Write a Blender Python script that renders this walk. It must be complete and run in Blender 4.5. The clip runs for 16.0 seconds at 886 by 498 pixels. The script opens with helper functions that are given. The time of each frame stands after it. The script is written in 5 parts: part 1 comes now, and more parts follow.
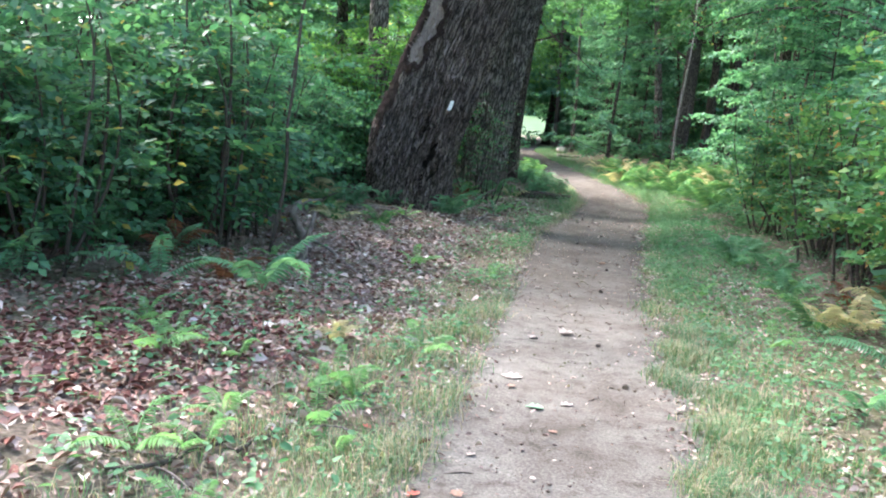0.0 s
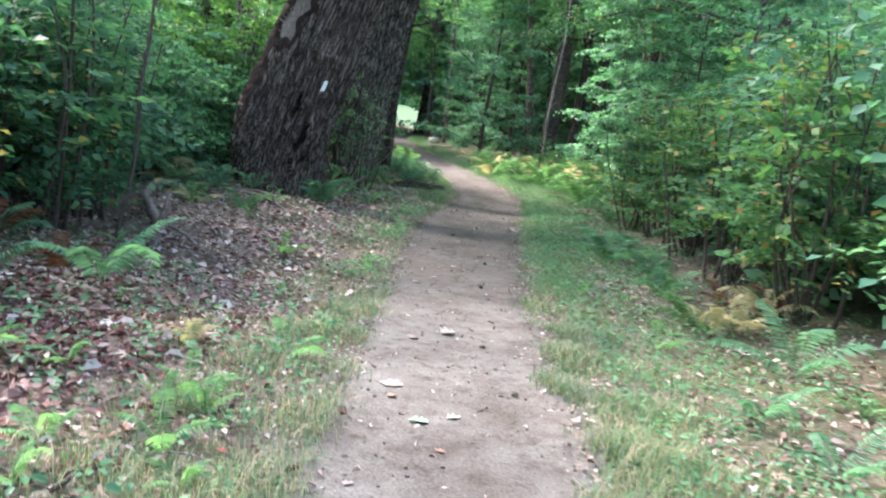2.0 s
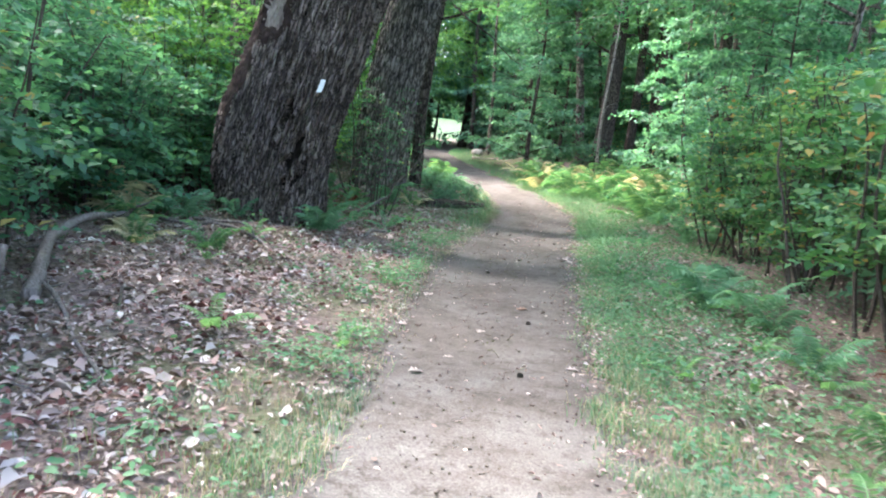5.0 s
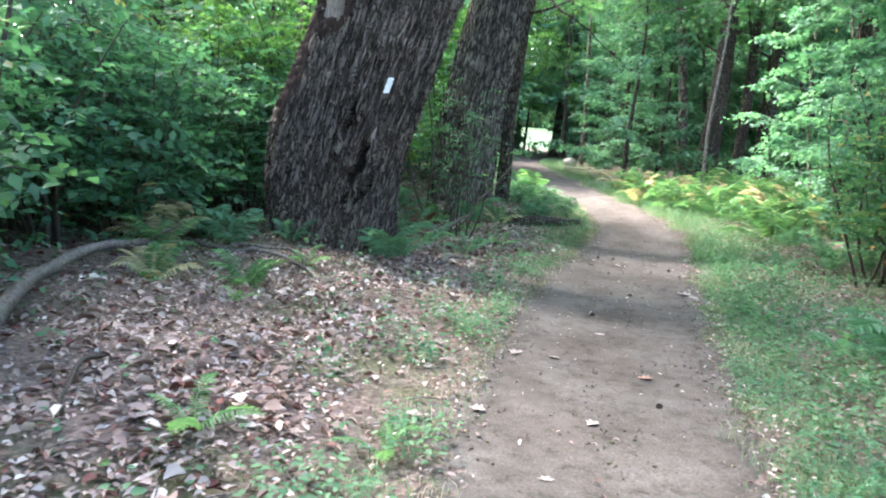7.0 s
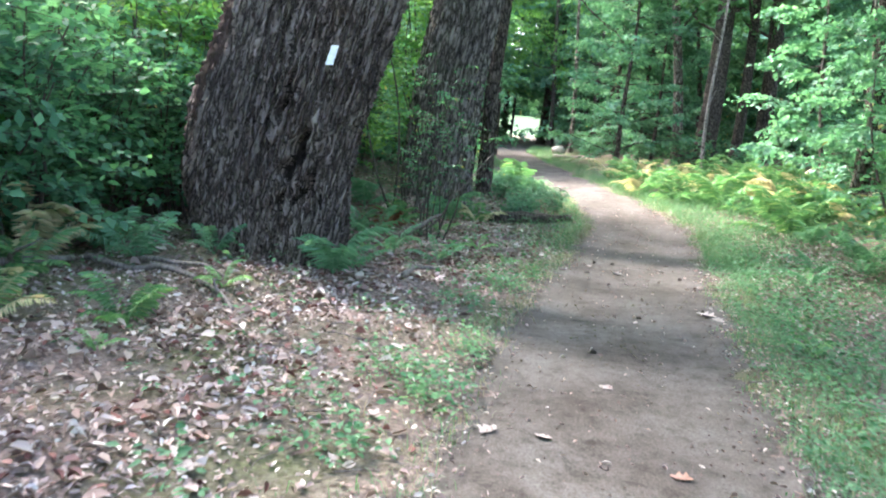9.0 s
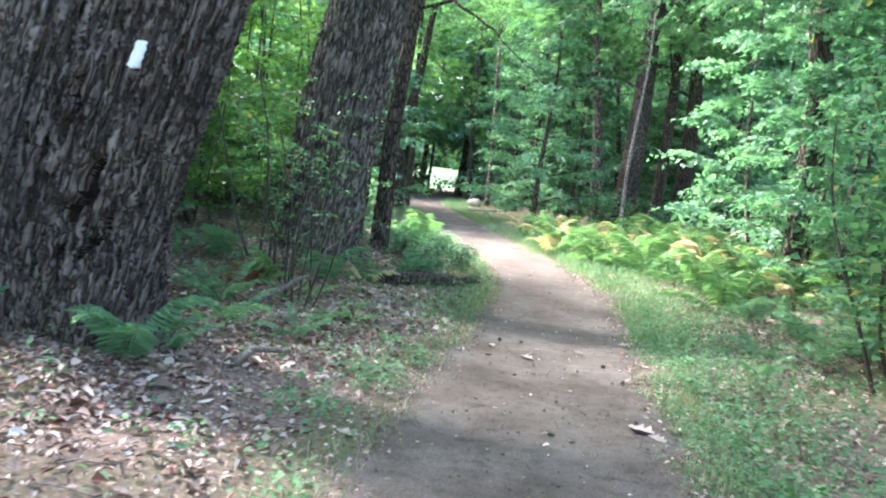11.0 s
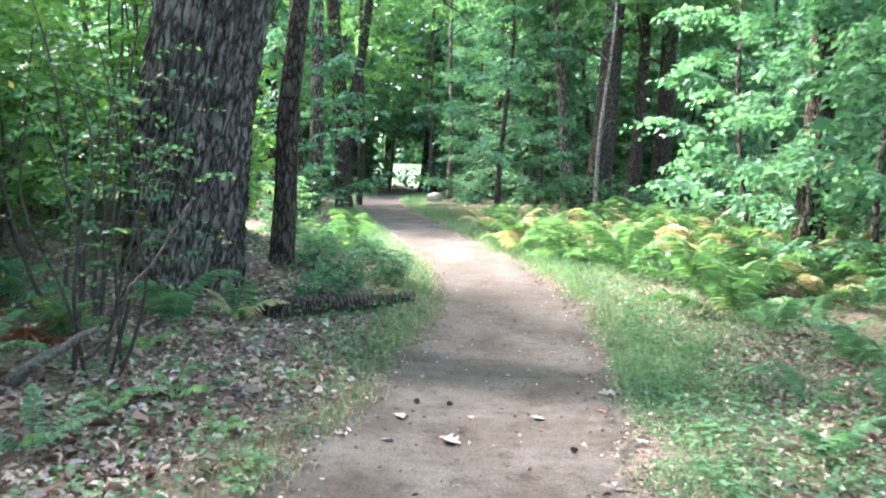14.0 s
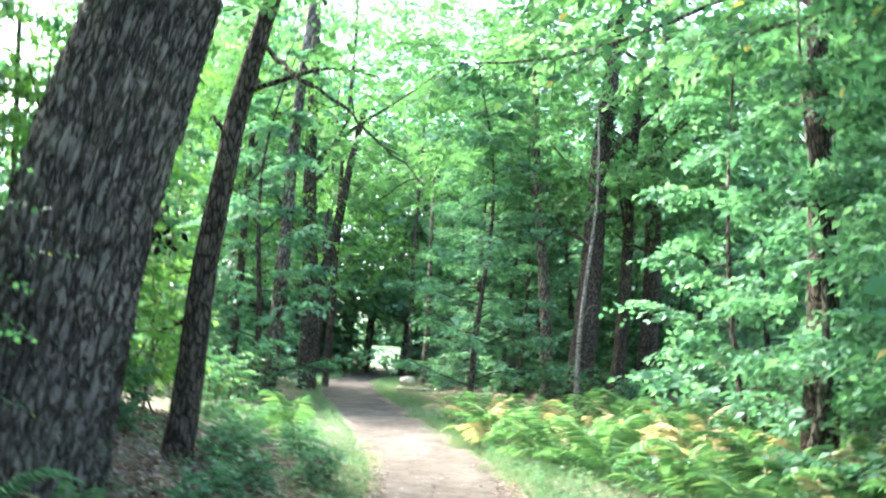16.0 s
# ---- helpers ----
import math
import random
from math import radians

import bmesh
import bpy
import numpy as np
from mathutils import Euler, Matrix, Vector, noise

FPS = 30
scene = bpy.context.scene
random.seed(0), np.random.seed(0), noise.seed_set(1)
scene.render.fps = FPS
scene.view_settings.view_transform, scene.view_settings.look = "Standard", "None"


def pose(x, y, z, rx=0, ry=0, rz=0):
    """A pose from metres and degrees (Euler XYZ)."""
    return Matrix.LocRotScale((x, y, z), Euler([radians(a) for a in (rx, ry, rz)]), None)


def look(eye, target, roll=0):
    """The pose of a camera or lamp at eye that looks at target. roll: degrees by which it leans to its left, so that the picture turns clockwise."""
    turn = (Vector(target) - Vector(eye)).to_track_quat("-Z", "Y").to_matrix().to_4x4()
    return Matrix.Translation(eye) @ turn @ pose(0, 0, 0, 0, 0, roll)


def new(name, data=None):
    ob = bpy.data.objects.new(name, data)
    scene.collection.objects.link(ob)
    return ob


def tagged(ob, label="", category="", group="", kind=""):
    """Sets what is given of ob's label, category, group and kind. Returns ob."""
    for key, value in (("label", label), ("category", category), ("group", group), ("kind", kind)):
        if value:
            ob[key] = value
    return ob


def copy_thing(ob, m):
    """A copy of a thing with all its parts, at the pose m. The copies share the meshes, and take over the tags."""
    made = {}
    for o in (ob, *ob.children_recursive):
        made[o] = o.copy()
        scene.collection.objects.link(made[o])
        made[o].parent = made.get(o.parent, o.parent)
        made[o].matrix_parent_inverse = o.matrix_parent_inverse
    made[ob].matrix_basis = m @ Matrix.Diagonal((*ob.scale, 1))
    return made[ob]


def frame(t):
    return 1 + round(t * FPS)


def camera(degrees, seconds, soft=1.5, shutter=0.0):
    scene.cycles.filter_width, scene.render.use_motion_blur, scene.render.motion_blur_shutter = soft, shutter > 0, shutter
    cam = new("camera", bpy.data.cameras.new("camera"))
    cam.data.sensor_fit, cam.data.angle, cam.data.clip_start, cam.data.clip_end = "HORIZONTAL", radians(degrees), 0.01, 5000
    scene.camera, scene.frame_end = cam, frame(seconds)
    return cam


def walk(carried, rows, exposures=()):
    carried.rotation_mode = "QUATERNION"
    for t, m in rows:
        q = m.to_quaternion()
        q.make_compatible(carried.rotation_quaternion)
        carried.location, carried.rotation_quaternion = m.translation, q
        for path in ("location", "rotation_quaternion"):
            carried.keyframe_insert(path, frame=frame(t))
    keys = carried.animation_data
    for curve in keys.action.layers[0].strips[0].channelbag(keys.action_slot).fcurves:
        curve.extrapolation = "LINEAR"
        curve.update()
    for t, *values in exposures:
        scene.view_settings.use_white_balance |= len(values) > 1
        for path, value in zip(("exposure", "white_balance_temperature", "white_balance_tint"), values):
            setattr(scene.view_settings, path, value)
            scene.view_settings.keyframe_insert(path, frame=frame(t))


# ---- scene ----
cam = camera(58.0, 16.0, 2.0, 0.36)
PATH = [
    (0, (1.62, 0.242, 1.49), (0.959, 2.111, 1.222), 3.7),
    (0.5, (1.616, 0.26, 1.478), (0.987, 2.137, 1.193), 4.7),
    (1, (1.516, 0.301, 1.448), (1.062, 2.23, 1.182), 6.3),
    (1.5, (1.454, 0.428, 1.397), (1.172, 2.387, 1.114), 7.5),
    (2, (1.395, 0.767, 1.428), (1.053, 2.72, 1.161), 6.3),
    (2.5, (1.316, 1.248, 1.422), (0.889, 3.187, 1.18), 4.0),
    (3, (1.352, 1.717, 1.387), (0.957, 3.656, 1.1), 6.8),
    (3.2, (1.351, 1.892, 1.389), (0.945, 3.836, 1.145), 5.5),
    (5.3, (0.987, 4.038, 1.386), (0.488, 5.959, 1.143), 3.8),
    (5.5, (0.919, 4.194, 1.404), (0.399, 6.113, 1.184), 3.7),
    (6, (0.814, 4.65, 1.417), (0.287, 6.567, 1.197), 4.3),
    (6.5, (0.728, 5.148, 1.419), (0.15, 7.047, 1.17), 6.4),
    (7, (0.592, 5.603, 1.386), (-0.095, 7.466, 1.152), 3.5),
    (7.5, (0.518, 6.079, 1.387), (-0.155, 7.941, 1.104), 4.8),
    (8, (0.382, 6.531, 1.367), (-0.271, 8.407, 1.136), 4.3),
    (8.5, (0.263, 6.998, 1.383), (-0.346, 8.882, 1.105), 2.2),
    (9, (0.189, 7.416, 1.383), (-0.47, 9.286, 1.124), 3.0),
    (9.5, (0.067, 7.901, 1.399), (-0.58, 9.785, 1.22), 1.5),
    (10, (0.019, 8.399, 1.399), (-0.542, 10.31, 1.218), 4.0),
    (10.2, (-0.036, 8.584, 1.357), (-0.563, 10.508, 1.209), 4.9),
    (12.3, (0.031, 10.77, 1.395), (-0.431, 12.714, 1.303), 5.3),
    (12.5, (0.023, 10.941, 1.356), (-0.47, 12.879, 1.298), 5.4),
    (13, (-0.009, 11.417, 1.341), (-0.414, 13.372, 1.223), 3.9),
    (13.5, (0.0, 11.866, 1.384), (-0.424, 13.818, 1.281), 3.3),
    (14, (-0.041, 12.329, 1.37), (-0.471, 14.278, 1.243), 1.4),
    (14.5, (0.023, 12.848, 1.353), (-0.478, 14.781, 1.244), -4.6),
    (15, (0.093, 13.231, 1.436), (-0.419, 15.157, 1.607), -5.1),
    (15.5, (0.121, 13.594, 1.422), (-0.341, 15.511, 1.757), -8.3),
    (16, (0.088, 13.958, 1.391), (-0.33, 15.886, 1.723), 3.6),
]
walk(cam, [(t, look(eye, target, roll)) for t, eye, target, roll in PATH], [(0, 3.2, 6150, 18), (1.5, 3.1, 6150, 20), (3.0, 3.25, 6150, 20), (6, 3.62, 6150, 20), (8.5, 3.72, 6150, 19), (10, 3.85, 6150, 20), (12.5, 3.85, 6200, 22), (14.5, 3.85, 6250, 18), (15, 3.85, 6250, 13), (16, 3.8, 6250, 12)])

# ---- light ----
SUN_DIR = Vector((-0.62, 0.22, 0.75)).normalized()
sun_data = bpy.data.lights.new("sun", "SUN")
sun_data.energy, sun_data.angle, sun_data.color = 1.7, radians(6), (1.0, 0.96, 0.88)
sun = new("sun", sun_data)
sun.matrix_world = look(SUN_DIR * 60, (0, 0, 0))
world = bpy.data.worlds.new("sky")
scene.world = world
world.use_nodes = True
wn = world.node_tree.nodes
sky = wn.new("ShaderNodeTexSky")
sky.sky_type, sky.sun_disc = "NISHITA", False
sky.sun_elevation = math.asin(SUN_DIR.z)
sky.sun_rotation = math.atan2(SUN_DIR.x, SUN_DIR.y)
sky.air_density, sky.dust_density, sky.ozone_density = 1.0, 4.0, 0.6
world.node_tree.links.new(sky.outputs[0], wn["Background"].inputs[0])
wn["Background"].inputs[1].default_value = 0.15

# ---- materials ----


def material(name, rough=0.8, spec=0.3):
    m = bpy.data.materials.new(name)
    m.use_nodes = True
    b = m.node_tree.nodes["Principled BSDF"]
    b.inputs["Roughness"].default_value = rough
    b.inputs["Specular IOR Level"].default_value = spec
    return m, m.node_tree.nodes, m.node_tree.links, b


def ramp(nodes, stops, interpolation="LINEAR"):
    r = nodes.new("ShaderNodeValToRGB")
    r.color_ramp.interpolation = interpolation
    e = r.color_ramp.elements
    while len(e) < len(stops):
        e.new(0.5)
    for el, (p, c) in zip(e, stops):
        el.position, el.color = p, (*c, 1)
    return r


def coords(nodes, links, scale=(1, 1, 1), lean=0.0):
    g = nodes.new("ShaderNodeTexCoord")
    m = nodes.new("ShaderNodeMapping")
    m.inputs["Scale"].default_value = scale
    if lean:
        t = nodes.new("ShaderNodeMapping")
        t.inputs["Rotation"].default_value = (0, -lean, 0)
        links.new(g.outputs["Object"], t.inputs[0])
        links.new(t.outputs[0], m.inputs[0])
    else:
        links.new(g.outputs["Object"], m.inputs[0])
    return m.outputs[0]


def noise_tex(nodes, links, vec, scale, detail=4.0, rough=0.6):
    n = nodes.new("ShaderNodeTexNoise")
    n.inputs["Scale"].default_value, n.inputs["Detail"].default_value, n.inputs["Roughness"].default_value = scale, detail, rough
    links.new(vec, n.inputs["Vector"])
    return n.outputs["Fac"]


def mix(nodes, links, fac, a, b, kind="MIX"):
    m = nodes.new("ShaderNodeMix")
    m.data_type, m.blend_type = "RGBA", kind
    for sock, v in ((m.inputs[0], fac), (m.inputs[6], a), (m.inputs[7], b)):
        if hasattr(v, "is_linked"):
            links.new(v, sock)
        else:
            sock.default_value = v if not isinstance(v, tuple) else (*v, 1)
    return m.outputs[2]


def bump(nodes, links, b, height, strength, dist):
    n = nodes.new("ShaderNodeBump")
    n.inputs["Strength"].default_value, n.inputs["Distance"].default_value = strength, dist
    links.new(height, n.inputs["Height"])
    links.new(n.outputs[0], b.inputs["Normal"])


def leaf_material(name, stops, translucent=0.4, rough=0.5, spec=0.22):
    """Thin leaves: every leaf has its own tone, light passes through."""
    m, n, l, b = material(name, rough, spec)
    geo = n.new("ShaderNodeNewGeometry")
    r = ramp(n, stops)
    l.new(geo.outputs["Random Per Island"], r.inputs[0])
    vec = coords(n, l)
    fac = noise_tex(n, l, vec, 1.1, 2)
    tone = ramp(n, [(0.3, (0.72, 0.76, 0.78)), (0.7, (1.15, 1.12, 1.0))])
    l.new(fac, tone.inputs[0])
    col = mix(n, l, 1.0, r.outputs[0], tone.outputs[0], "MULTIPLY")
    l.new(col, b.inputs["Base Color"])
    t = n.new("ShaderNodeBsdfTranslucent")
    bright = mix(n, l, 1.0, col, (1.35, 1.5, 0.9), "MULTIPLY")
    l.new(bright, t.inputs[0])
    s = n.new("ShaderNodeMixShader")
    s.inputs[0].default_value = translucent
    l.new(b.outputs[0], s.inputs[1])
    l.new(t.outputs[0], s.inputs[2])
    l.new(s.outputs[0], n["Material Output"].inputs[0])
    return m


def bark_material(name, dark, light, scale=1.0, moss=0.0, strength=0.9, lean=0.0, plates=1.15, along=2.8):
    m, n, l, b = material(name, 0.92, 0.15)
    vec = coords(n, l, (9 * scale, 9 * scale, along * scale), lean)
    f = noise_tex(n, l, vec, 1.6, 9, 0.62)
    r = ramp(n, [(0.35, dark), (0.48, tuple(0.5 * a + 0.5 * c for a, c in zip(dark, light))), (0.66, light)])
    l.new(f, r.inputs[0])
    wob = n.new("ShaderNodeVectorMath")
    wob.operation = "ADD"
    wn_ = n.new("ShaderNodeTexNoise")
    wn_.inputs["Scale"].default_value = 1.3
    l.new(vec, wn_.inputs["Vector"])
    l.new(vec, wob.inputs[0])
    l.new(wn_.outputs["Color"], wob.inputs[1])
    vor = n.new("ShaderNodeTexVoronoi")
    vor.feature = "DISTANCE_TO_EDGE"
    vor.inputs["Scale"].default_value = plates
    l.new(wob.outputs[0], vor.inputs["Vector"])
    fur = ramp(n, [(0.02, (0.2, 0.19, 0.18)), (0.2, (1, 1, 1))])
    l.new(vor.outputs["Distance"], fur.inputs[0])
    hgt = mix(n, l, 1.0, f, fur.outputs[0], "MULTIPLY")
    vec2 = coords(n, l)
    big = noise_tex(n, l, vec2, 0.9, 3)
    shade = ramp(n, [(0.3, (0.7, 0.7, 0.7)), (0.7, (1.2, 1.18, 1.12))])
    l.new(big, shade.inputs[0])
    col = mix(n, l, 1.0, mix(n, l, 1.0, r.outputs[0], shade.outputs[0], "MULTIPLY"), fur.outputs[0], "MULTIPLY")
    if moss:
        mo = noise_tex(n, l, vec2, 3.3, 5)
        mr = ramp(n, [(0.56, (0, 0, 0)), (0.68, (moss, moss, moss))])
        l.new(mo, mr.inputs[0])
        col = mix(n, l, mr.outputs[0], col, (0.16, 0.19, 0.13))
    l.new(col, b.inputs["Base Color"])
    bump(n, l, b, hgt, strength, 0.06)
    return m


def ground_material():
    m, n, l, b = material("forest_soil", 0.95, 0.1)
    vec = coords(n, l)
    f = noise_tex(n, l, vec, 26, 6, 0.7)
    r = ramp(n, [(0.3, (0.06, 0.044, 0.037)), (0.48, (0.15, 0.113, 0.096)), (0.62, (0.25, 0.195, 0.172)), (0.8, (0.36, 0.31, 0.28))])
    l.new(f, r.inputs[0])
    big = noise_tex(n, l, vec, 0.5, 3)
    g = ramp(n, [(0.45, (0, 0, 0)), (0.62, (0.6, 0.6, 0.6))])
    l.new(big, g.inputs[0])
    moss = noise_tex(n, l, vec, 40, 3)
    mr = ramp(n, [(0.35, (0.03, 0.05, 0.015)), (0.7, (0.10, 0.15, 0.04))])
    l.new(moss, mr.inputs[0])
    l.new(mix(n, l, g.outputs[0], r.outputs[0], mr.outputs[0]), b.inputs["Base Color"])
    bump(n, l, b, f, 0.8, 0.03)
    return m


def path_material():
    m, n, l, b = material("trodden_earth", 0.93, 0.12)
    vec = coords(n, l)
    fine = noise_tex(n, l, vec, 70, 6, 0.7)
    r = ramp(n, [(0.28, (0.064, 0.058, 0.05)), (0.5, (0.142, 0.134, 0.121)), (0.75, (0.235, 0.228, 0.21))])
    l.new(fine, r.inputs[0])
    big = noise_tex(n, l, vec, 1.5, 5, 0.65)
    t = ramp(n, [(0.3, (0.6, 0.55, 0.52)), (0.48, (0.92, 0.89, 0.87)), (0.68, (1.25, 1.25, 1.25))])
    l.new(big, t.inputs[0])
    col = mix(n, l, 1.0, r.outputs[0], t.outputs[0], "MULTIPLY")
    blot = noise_tex(n, l, vec, 7.5, 5, 0.72)
    bl = ramp(n, [(0.34, (0.58, 0.55, 0.53)), (0.47, (0.95, 0.94, 0.93)), (0.7, (1.14, 1.14, 1.14))])
    l.new(blot, bl.inputs[0])
    col = mix(n, l, 1.0, col, bl.outputs[0], "MULTIPLY")
    v = n.new("ShaderNodeTexVoronoi")
    v.inputs["Scale"].default_value = 38
    l.new(vec, v.inputs["Vector"])
    pr = ramp(n, [(0.09, (1, 1, 1)), (0.16, (0, 0, 0))])
    l.new(v.outputs["Distance"], pr.inputs[0])
    spot = noise_tex(n, l, vec, 9, 2)
    sr = ramp(n, [(0.52, (0, 0, 0)), (0.6, (0.8, 0.8, 0.8))])
    l.new(spot, sr.inputs[0])
    mask = mix(n, l, 1.0, pr.outputs[0], sr.outputs[0], "MULTIPLY")
    # Browner earth beyond y 6.5 to 9.5, darkened further to stand in for shade
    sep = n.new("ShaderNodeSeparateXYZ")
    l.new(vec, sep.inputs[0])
    along_path = n.new("ShaderNodeMapRange")
    along_path.interpolation_type = "SMOOTHSTEP"
    along_path.inputs["From Min"].default_value, along_path.inputs["From Max"].default_value = 6.5, 9.5
    l.new(sep.outputs["Y"], along_path.inputs["Value"])
    shaded_brown = mix(n, l, 1.0, col, (0.71, 0.69, 0.675), "MULTIPLY")
    col = mix(n, l, along_path.outputs[0], col, shaded_brown)
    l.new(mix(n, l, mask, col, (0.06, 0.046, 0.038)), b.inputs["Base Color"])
    bump(n, l, b, fine, 0.6, 0.015)
    return m


def plain(name, a, c, scale=12, rough=0.85, spec=0.2, stretch=(1, 1, 1), strength=0.4):
    m, n, l, b = material(name, rough, spec)
    f = noise_tex(n, l, coords(n, l, stretch), scale, 5)
    r = ramp(n, [(0.3, a), (0.7, c)])
    l.new(f, r.inputs[0])
    l.new(r.outputs[0], b.inputs["Base Color"])
    bump(n, l, b, f, strength, 0.01)
    return m


SOIL, EARTH = ground_material(), path_material()
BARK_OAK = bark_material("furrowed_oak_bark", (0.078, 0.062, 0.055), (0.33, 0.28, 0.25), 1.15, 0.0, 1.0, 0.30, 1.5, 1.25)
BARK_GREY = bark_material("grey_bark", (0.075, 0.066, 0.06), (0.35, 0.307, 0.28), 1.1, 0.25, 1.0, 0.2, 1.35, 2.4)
HEARTWOOD = plain("weathered_bare_wood", (0.16, 0.125, 0.105), (0.36, 0.30, 0.26), 7, 0.85, 0.2, (7, 7, 0.8), 0.8)
BARK_DARK = bark_material("dark_bark", (0.045, 0.037, 0.032), (0.19, 0.157, 0.137), 2.0)
BARK_PALE = bark_material("pale_dead_bark", (0.26, 0.23, 0.20), (0.56, 0.52, 0.47), 3.0)
TWIG = plain("twig_bark", (0.03, 0.025, 0.02), (0.09, 0.075, 0.06), 30)
DEADWOOD = plain("weathered_wood", (0.055, 0.045, 0.04), (0.26, 0.225, 0.20), 9, 0.9, 0.15, (5, 5, 2), 1.0)
# Puts the deep shade of the rotten hollows into colour; dead leaves share it
NEAR_BLACK = plain("near_black_brown", (0.008, 0.006, 0.005), (0.025, 0.019, 0.015), 8)
BARE = plain("bare_red_brown_wood", (0.016, 0.010, 0.008), (0.06, 0.040, 0.033), 10, 0.85, 0.2, (5.250, 6.650, 1.000))
PAINT = plain("white_paint", (0.62, 0.64, 0.62), (0.8, 0.8, 0.78), 20, 0.6)
STONE = plain("grey_stone", (0.24, 0.22, 0.2), (0.46, 0.43, 0.39), 9)
LEAF_MID = leaf_material("leaves_mid_green", [(0.0, (0.040, 0.116, 0.074)), (0.5, (0.070, 0.186, 0.110)), (0.95, (0.117, 0.252, 0.127)), (0.98, (0.339, 0.279, 0.099))], 0.45)
LEAF_DARK = leaf_material("leaves_dark_green", [(0.0, (0.050, 0.145, 0.092)), (0.6, (0.088, 0.23, 0.142)), (1.0, (0.15, 0.315, 0.19))], 0.5)
LEAF_LIGHT = leaf_material("leaves_light_green", [(0.0, (0.060, 0.162, 0.109)), (0.6, (0.100, 0.239, 0.160)), (1.0, (0.160, 0.298, 0.205))], 0.42)
LEAF_WARM = leaf_material("leaves_turning", [(0.0, (0.050, 0.145, 0.064)), (0.7, (0.090, 0.213, 0.090)), (0.92, (0.170, 0.242, 0.090)), (0.97, (0.340, 0.262, 0.090)), (1.0, (0.300, 0.136, 0.077))])
LEAF_CONIFER = leaf_material("conifer_sprays", [(0.0, (0.042, 0.115, 0.075)), (0.6, (0.075, 0.185, 0.118)), (1.0, (0.12, 0.25, 0.155))], 0.45)
LEAF_BRIGHT = leaf_material("leaves_yellow_green", [(0.0, (0.075, 0.19, 0.06)), (0.7, (0.13, 0.27, 0.085)), (1.0, (0.2, 0.32, 0.1))], 0.55)
LEAF_SUN = leaf_material("leaves_canopy", [(0.0, (0.054, 0.136, 0.064)), (1.0, (0.107, 0.219, 0.113))], 0.6)
FERN_GREEN = leaf_material("fern_green", [(0.0, (0.10, 0.235, 0.145)), (1.0, (0.20, 0.38, 0.25))], 0.36)
FERN_FRESH = leaf_material("fern_fresh_green", [(0.0, (0.16, 0.33, 0.15)), (1.0, (0.28, 0.47, 0.24))], 0.4)
FERN_LIME = leaf_material("fern_yellow_green", [(0.0, (0.085, 0.205, 0.10)), (0.7, (0.14, 0.285, 0.135)), (1.0, (0.24, 0.36, 0.17))], 0.34)
FERN_GOLD = leaf_material("fern_gold", [(0.0, (0.38, 0.37, 0.22)), (0.6, (0.52, 0.47, 0.30)), (1.0, (0.60, 0.47, 0.32))], 0.2)
FERN_RUST = leaf_material("fern_rust", [(0.0, (0.13, 0.045, 0.025)), (1.0, (0.26, 0.11, 0.06))], 0.2)
GRASS = leaf_material("grass_blades", [(0.0, (0.085, 0.165, 0.085)), (0.42, (0.14, 0.205, 0.115)), (0.55, (0.26, 0.225, 0.15)), (1.0, (0.40, 0.335, 0.25))], 0.22)
GRASS_GREEN = leaf_material("green_grass_blades", [(0.0, (0.075, 0.185, 0.09)), (0.8, (0.135, 0.265, 0.13)), (1.0, (0.29, 0.28, 0.17))], 0.28)
LITTER = leaf_material("dry_leaf_litter", [(0.0, (0.13, 0.088, 0.075)), (0.3, (0.27, 0.188, 0.167)), (0.65, (0.39, 0.295, 0.272)), (0.9, (0.50, 0.42, 0.395)), (1.0, (0.60, 0.54, 0.52))], 0.02, 0.7)
LITTER_RED = leaf_material("red_brown_leaf_litter", [(0.0, (0.09, 0.03, 0.026)), (0.6, (0.20, 0.082, 0.07)), (1.0, (0.36, 0.23, 0.205))], 0.02, 0.7)
HERB = leaf_material("herb_leaves", [(0.0, (0.06, 0.16, 0.085)), (0.7, (0.11, 0.23, 0.125)), (1.0, (0.16, 0.28, 0.16))], 0.35)
MEADOW = plain("sunlit_meadow", (0.022, 0.06, 0.016), (0.04, 0.085, 0.026), 3)

# ---- terrain ----
PY = (-12, 0, 3.6, 5.0, 6.7, 10.5, 12.2, 15.5, 17.8, 21.5, 24.5, 29.5, 35.0, 42.0, 60.0, 75.0, 200.0)
PX = (2.7, 1.50, 1.08, 0.80, 0.54, -0.10, -0.34, -0.70, -0.87, -1.20, -2.15, -4.25, -6.7, -9.3, -13.0, -16.0, -40.0)


def smooth(a, b, v):
    t = np.clip((v - a) / (b - a), 0, 1)
    return t * t * (3 - 2 * t)


def path_x(y):
    y = np.asarray(y, float)
    return (np.interp(y - 0.9, PY, PX) + np.interp(y, PY, PX) + np.interp(y + 0.9, PY, PX)) / 3


def half_width(y):
    return np.interp(y, (-10, 5, 8, 11, 14, 19, 25, 72), (0.76, 0.76, 0.78, 0.86, 0.95, 0.93, 0.84, 0.88))


